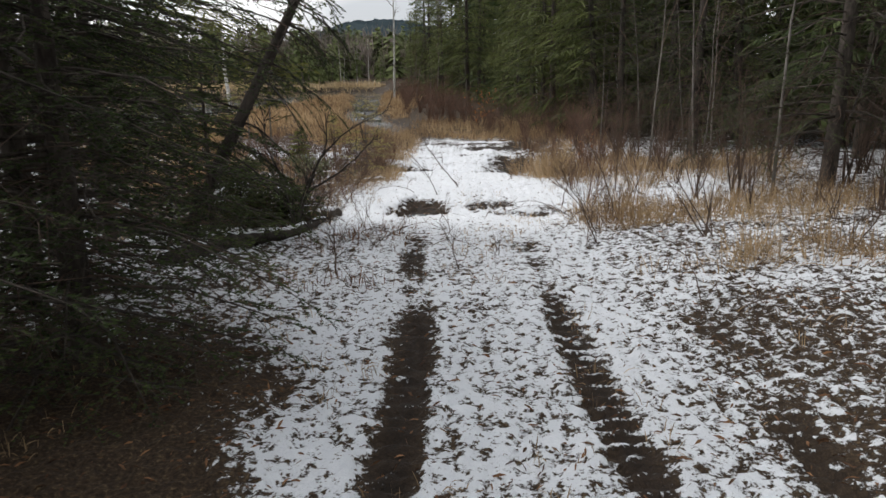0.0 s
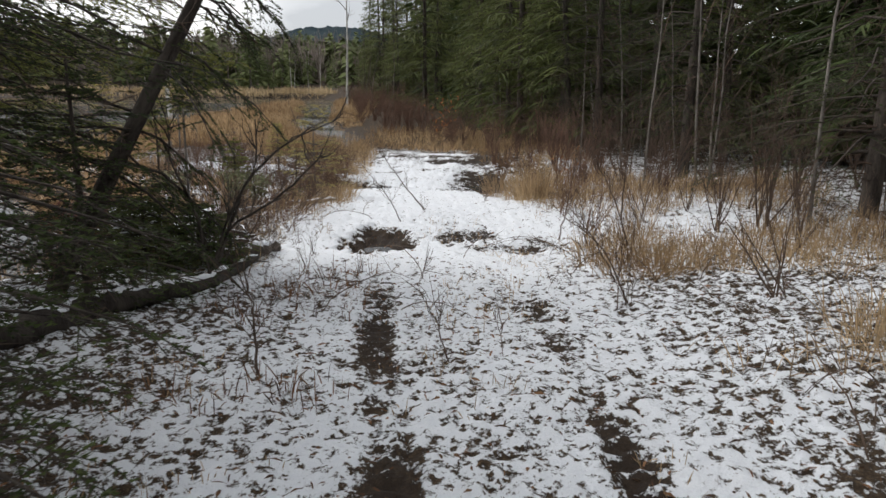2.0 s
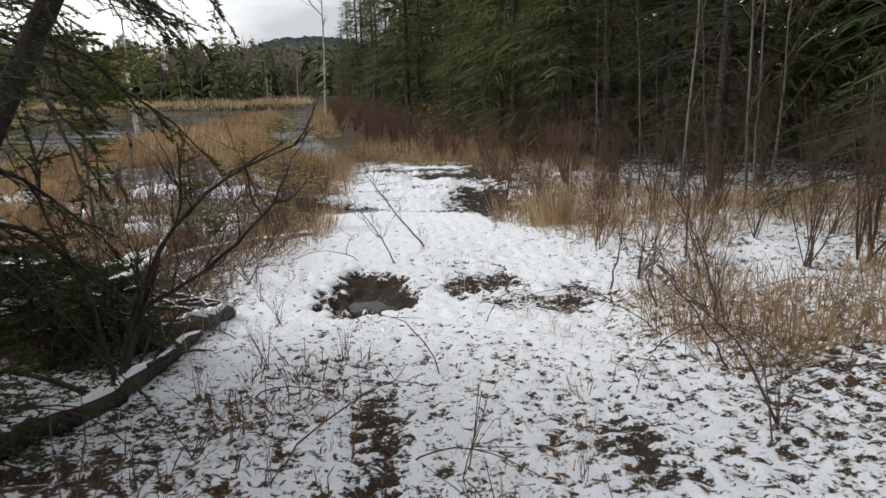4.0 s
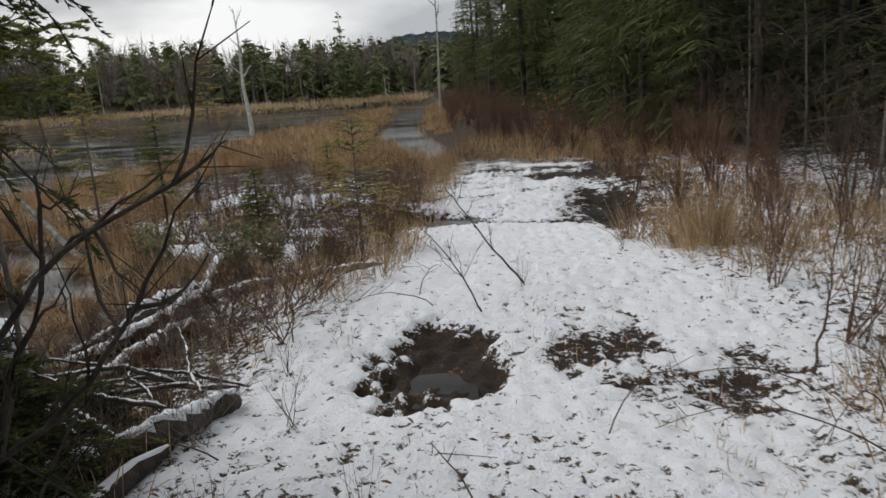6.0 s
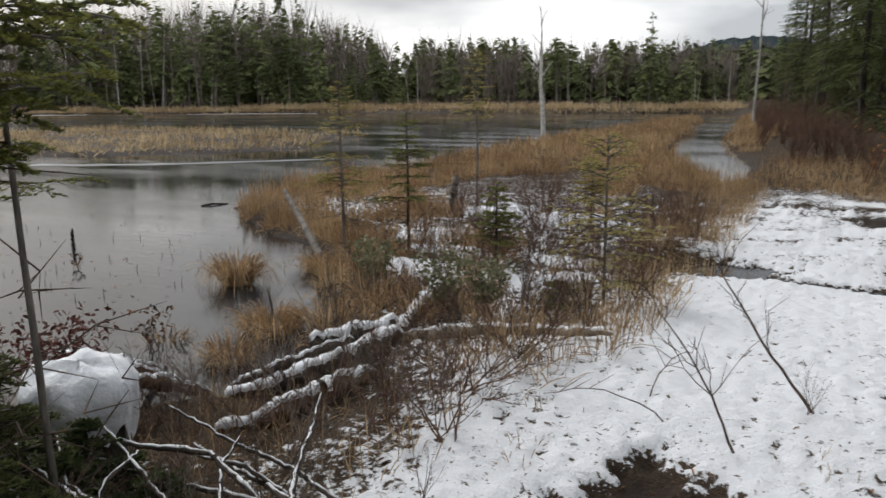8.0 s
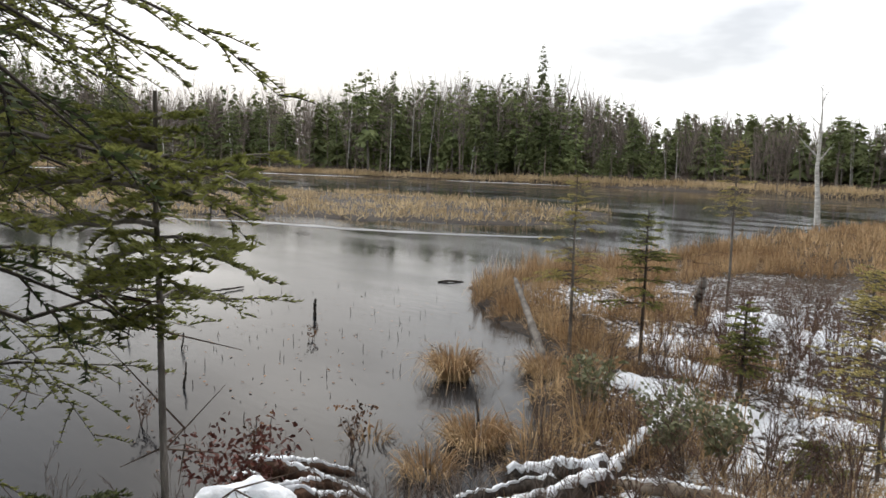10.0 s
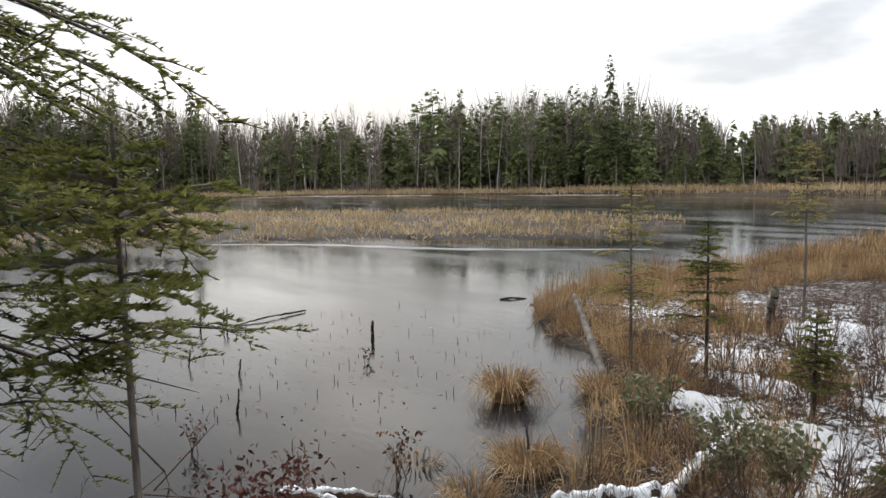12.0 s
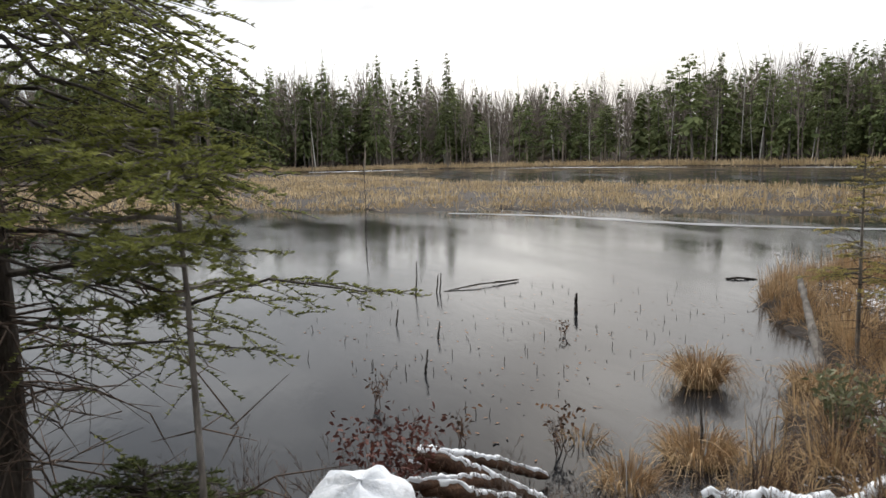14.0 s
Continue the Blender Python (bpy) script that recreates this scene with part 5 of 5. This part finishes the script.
for i in range(14):
    k = i / 13
    a = np.array([-1.55 - 0.35 * k + r.normal(0, 0.08), 10.15 - 1.1 * k + r.normal(0, 0.08), -0.30 + 0.10 * k + r.uniform(0, 0.12)])
    d = np.array([-r.uniform(0.9, 1.6), r.uniform(0.0, 0.6), r.uniform(-0.16, 0.14)])
    if i % 5 == 2:
        d = np.array([-0.55, r.uniform(0.7, 1.0), r.uniform(-0.05, 0.12)])
    rr = r.uniform(0.012, 0.026)
    mids = [tuple(a + d * q + r.normal(0, 0.03, 3)) for q in (0.3, 0.6)]
    log("dead_branch", [tuple(a), *mids, tuple(a + d)], rr, rr * 0.4, "grey dead branch dusted with snow in a brush pile", 20 + i, M_BARK, 0.005, 0.5, "branches of the brush pile")
for i, (a, b, rr) in enumerate([((-3.8, 10.5, -0.12), (-3.86, 11.4, -0.64), 0.045), ((-3.95, 10.55, -0.18), (-4.33, 11.62, -0.68), 0.04), ((-3.55, 10.45, -0.2), (-3.65, 11.45, -0.68), 0.05), ((-4.05, 10.5, -0.3), (-4.5, 11.25, -0.68), 0.032), ((-3.4, 10.3, -0.12), (-3.95, 11.2, -0.5), 0.03)]):
    log("broken_log", [a, tuple((np.array(a) + b) / 2 + [0, 0, 0.03]), b], rr, rr * 0.7, "broken reddish log with snow by the water", 40 + i, M_ROT, 0.022, 0.7, "broken logs by the water")
log("floating_log", [(-10.45, 18.15, WATER + 0.01), (-10.35, 18.35, WATER + 0.03), (-10.2, 18.6, WATER)], 0.022, 0.016, "dark log frozen into the ice", 50, M_BARK, 0)
log("floating_branch", [(-11.55, 13.3, WATER), (-11.7, 14.0, WATER + 0.05), (-11.93, 14.85, WATER + 0.02)], 0.010, 0.018, "thin branch lying on the ice", 51, M_BARK, 0)
log("wooden_post", [(-9.25, 14.55, WATER - 0.1), (-9.25, 14.54, WATER + 0.12), (-9.24, 14.55, WATER + 0.27)], 0.028, 0.018, "short dark stub standing in the ice", 52, M_BARK, 0)
log("stump_post", [(-5.2, 18.35, WATER), (-5.22, 18.35, -0.3), (-5.15, 18.35, 0.08)], 0.075, 0.055, "broken dark stump standing in the sedge", 53, M_BARK_GREY, 0)
log("leaning_log", [(-5.6, 15.4, WATER), (-6.3, 15.9, -0.35), (-7.0, 16.4, 0.0)], 0.05, 0.035, "leaning dead log over the shore", 54, M_BARK_GREY, 0)
for i, (x, y, hgt) in enumerate([(-18.28, 13.5, 2.2), (-11.49, 12.78, 0.55), (-11.52, 13.15, 0.3), (-11.5, 13.2, 0.33), (-4.35, 12.9, 0.35), (-9.5, 11.9, 0.22), (-8.6, 12.2, 0.2), (-7.2, 11.6, 0.25)]):
    log("dead_stick", [(x, y, WATER - 0.05), (x + 0.03, y + 0.02, WATER + hgt / 2), (x - 0.1 * hgt, y + 0.05, WATER + hgt)], 0.014, 0.008, "dead stick standing in the ice", 60 + i, M_BARK, 0, 0.7, "sticks in the ice")

# stump by the water under a thick cap of snow
r = np.random.default_rng(77)
stump = thing("stump", (-2.96, 10.0, -0.5), "dark stump at the shore under a thick rounded cap of snow", "stump")
K, N = 13, 30
lobes = lambda q, k: 1 + 0.10 * math.sin(2 * q + 1) + 0.07 * math.sin(3 * q + 2.2) + 0.05 * math.sin(7 * q + 0.3 * k)
mv, mf = [], []
for k in range(K):
    t = k / (K - 1)
    for j in range(N):
        q = j / N * 2 * math.pi
        rr = 0.262 * (1 - t ** 3.4) ** 0.8 * lobes(q, k) * (0.80 + 0.20 * min(1, t * 2)) * (1 + 0.09 * float(waves(2 * math.cos(q), 2 * math.sin(q) + 2 * t, 1.7, 81)) + 0.05 * float(waves(4 * math.cos(q) + 3 * t, 4 * math.sin(q), 1.7, 82))) + r.normal(0, 0.005)
        hang = 0.05 * math.sin(q * 4 + 1.3) + 0.05 * math.sin(q * 11) + r.uniform(-0.05, 0.05)
        mv.append((rr * math.cos(q) * 0.95, rr * math.sin(q) * 1.05, 0.30 + 0.34 * (1 - (1 - t) ** 2) + 0.04 * float(waves(3 * math.cos(q) * (1 - t), 3 * math.sin(q) * (1 - t), 2.2, 83)) + hang * (1 - t) ** 2 + 0.015 * math.sin(5 * q + 3 * t) + r.normal(0, 0.004) - 0.10 * rr * math.cos(q + 0.6)))
for k in range(K - 1):
    for j in range(N):
        mf.append([k * N + j, k * N + (j + 1) % N, (k + 1) * N + (j + 1) % N, (k + 1) * N + j])
part("snow_cap", mesh_np("snow_cap", mv, mf, True), M_SNOW_LUMPY, stump, "thick rounded cap of white snow")
bv, bf = [], []
for k in range(7):
    t = k / 6
    for j in range(18):
        q = j / 18 * 2 * math.pi
        rr = (0.24 - 0.05 * t + 0.12 * (1 - t) ** 3) * (1 + 0.12 * math.sin(5 * q) + r.normal(0, 0.03))
        bv.append((rr * math.cos(q) * 0.9, rr * math.sin(q) * 0.9, -0.12 + 0.45 * t))
for k in range(6):
    for j in range(18):
        bf.append([k * 18 + j, k * 18 + (j + 1) % 18, (k + 1) * 18 + (j + 1) % 18, (k + 1) * 18 + j])
part("wood", mesh_np("wood", bv, bf, True), M_BARK, stump)
for i, (x, y, h) in enumerate([(-2.62, 9.75, 0.5), (-2.5, 9.55, 0.42), (-2.85, 9.62, 0.55), (-2.2, 9.75, 0.3)]):
    conifer("spruce_seedling", (x, y, zat(x, y)), "dark spruce seedling at the foot of a stump", 264 + i, M_NEEDLE, h=h, r0=0.010, crown0=0.06, nb=34, reach=0.34, twigs=8, droop=0.15, needles=190)

# dark red leafy bush by the water
def leafy(name, at, n_st, h, mat_l, label, seed, leaf=0.055, per=60, splay=0.5):
    ob = shrub(name, at, label, seed, M_TWIG_RED, n_st, h, 0.006, "", 4, 2, splay)
    r = np.random.default_rng(seed)
    N = n_st * per
    a, q, z = r.uniform(0, 6.28, N), np.sqrt(r.uniform(0, 1, N)) * h * 0.5, r.uniform(0.35, 1.05, N) * h
    b = np.column_stack([np.cos(a) * q * z / h, np.sin(a) * q * z / h, z])
    way = unit(r.normal(size=(N, 3)) + [0, 0, 0.3]) * leaf
    v, f = blades(b, way, leaf * 0.3, leaf * 0.5, 2, r)
    part("leaves", mesh_np("leaves", v, f), mat_l, ob)
    return ob


leafy("red_bush", (-3.62, 10.3, zat(-3.62, 10.3)), 10, 0.72, M_RED_LEAF, "dark red-leaved bush at the water's edge", 400, 0.04, 80)
leafy("olive_bush", (-2.35, 13.3, zat(-2.35, 13.3)), 6, 0.5, M_LEATHER, "low olive-leaved bush beside the log", 402)
leafy("olive_bush", (-2.6, 13.0, zat(-2.6, 13.0)), 7, 0.55, M_LEATHER, "low olive-leaved bush beside the log", 408, 0.045)
leafy("olive_bush", (-3.65, 13.6, zat(-3.65, 13.6)), 6, 0.55, M_LEATHER, "low olive-leaved bush beside the log", 403)
leafy("water_shrub", (-4.75, 11.95, WATER - 0.03), 5, 0.42, M_LEAF, "dark brown leafy stems standing in the ice", 404, 0.045, 12)
leafy("water_shrub", (-6.4, 10.9, WATER - 0.03), 4, 0.35, M_LEAF, "dark brown leafy stems standing in the ice", 405, 0.04, 8)

leafy("water_shrub", (-8.1, 13.74, WATER - 0.03), 3, 0.22, M_LEAF, "dark brown leafy stems standing in the ice", 406, 0.045, 8)
leafy("water_shrub", (-5.2, 11.3, WATER - 0.03), 4, 0.34, M_LEAF, "dark brown leafy stems standing in the ice", 407, 0.045, 9)
# sodden leaves and flecks lying on the ice
r = np.random.default_rng(46)
fp = pts_in(900, (-14, -4.2, 10.5, 19), lambda P: shore(P, MAIN) < -0.3, r)
fp = fp[r.uniform(0, 1, len(fp)) < np.clip(1.1 - np.hypot(fp[:, 0] + 8, fp[:, 1] - 13.5) / 5, 0.05, 1)]
a = r.uniform(0, 6.28, len(fp))
v, f = blades(np.column_stack([fp, np.full(len(fp), WATER + 0.006)]), np.stack([np.cos(a), np.sin(a), 0.25 * r.uniform(0, 1, len(fp))], 1) * r.uniform(0.02, 0.06, len(fp))[:, None], 0.0, r.uniform(0.012, 0.03, len(fp)), 2, r, np.stack([-np.sin(a), np.cos(a), 0 * a], 1))
tagged(part("ice_litter", mesh_np("ice_litter", v, f), M_LEAF), "dark sodden leaves lying on the pond ice", "leaf litter", kind="stuff")

# snow lying on the ice along the far shore, and a frosted seam by the reeds
M_FROST = material("frosted_ice", (0.04, 0.042, 0.045), (0.15, 0.155, 0.162), 0.9, 0.5, 0.2, 14, spec=0.4)


def strip(name, line, half, lift, mat, label):
    line = np.asarray(line, float)
    t = unit(np.gradient(line, axis=0))
    nrm = np.column_stack([-t[:, 1], t[:, 0]])
    w = half * (0.55 + 0.45 * np.sin(np.linspace(0.1, math.pi - 0.1, len(line)))) * (1 + 0.25 * np.sin(np.arange(len(line)) * 1.7))
    a, b = line - nrm * w[:, None], line + nrm * w[:, None]
    n = len(line)
    v = np.column_stack([np.concatenate([a, b]), np.full(2 * n, WATER + lift)])
    f = [[i, i + 1, n + i + 1, n + i] for i in range(n - 1)]
    return tagged(part(name, mesh_np(name, v, f), mat), label, "ice", kind="structure")


for u0, u1, back, half in [(0.36, 0.49, -4.2, 0.55), (0.57, 0.64, -4.0, 1.1), (0.22, 0.30, -4.5, 0.4)]:
    strip("snow_on_ice", [along(u, back) for u in np.linspace(u0, u1, 24)], half, 0.006, M_SNOW, "thin white snow strip on the far ice")
q = np.linspace(0, 1, 30)
strip("frost_seam", np.column_stack([-26.5 + 12.5 * q, 18.6 + 8.6 * q + 0.5 * np.sin(q * 7)]), 0.32, 0.005, M_FROST, "pale frosted seam across the pond ice")

# orange-leaved sapling in the thicket and a tall birch by the channel
M_ORANGE = material("orange_brown_leaves", (0.20, 0.075, 0.028), (0.40, 0.18, 0.075), 6, 0.7, 0.1, 40, island=True, vary=0.4, through_light=0.3)
leafy("beech_sapling", (1.0, 25.6, zat(1.0, 25.6)), 5, 1.5, M_ORANGE, "young beech still holding orange-brown leaves", 410, 0.10, 12, 0.3)
leafy("beech_sapling", (2.6, 14.8, zat(2.6, 14.8)), 4, 0.7, M_ORANGE, "young beech still holding orange-brown leaves", 411, 0.06, 8, 0.3)
bare_tree("birch", (-3.9, 51.0, zat(-3.9, 51.0)), "tall slim leafless birch by the channel", 420, M_BIRCH, M_TWIG_GREY, h=10.5, r0=0.085, levels=3, first=0.45, kids=12, spread_a=0.7, upward=0.6, bend=0.02, shrink=0.36)

# arching briar canes and upright dead stalks through the snow
r = np.random.default_rng(430)
for i in range(30):
    x0, y0 = (r.uniform(1.2, 3.0), r.uniform(4.6, 12)) if i < 20 else (r.uniform(-1.5, 0.7), r.uniform(6.2, 13))
    z0, az, ln = zat(x0, y0), r.uniform(0, 6.28), r.uniform(0.5, 1.0)
    q = np.linspace(0, 1, 9)
    P = np.column_stack([x0 + math.cos(az) * ln * q, y0 + math.sin(az) * ln * q, z0 + ln * (1.05 * q - 0.95 * q ** 2) * r.uniform(0.5, 1.0)])
    P[1:] += np.cumsum(r.normal(0, 0.008, (8, 3)), 0)
    P[0, 2] -= 0.03
    cane = thing("briar_cane", tuple(P[0]), "thin arching brown briar cane in the snow", "cane", "briar canes beside the trail")
    part("stem", mesh_np("stem", *tubes((P - P[0])[None], (0.0045 * (1 - 0.6 * q))[None], 5), True), M_TWIG, cane)
    tb = P[r.integers(3, 9, 4)] - P[0]
    tw = unit(r.normal(size=(4, 3)) + [0, 0, 0.5]) * r.uniform(0.08, 0.22, 4)[:, None]
    for b, w in zip(tb, tw):
        part("side_shoot", mesh_np("side_shoot", *tubes((b[None, None] + w[None, None] * np.linspace(0, 1, 3)[None, :, None]), np.array([[0.0025, 0.002, 0.001]]), 4)), M_TWIG, cane)
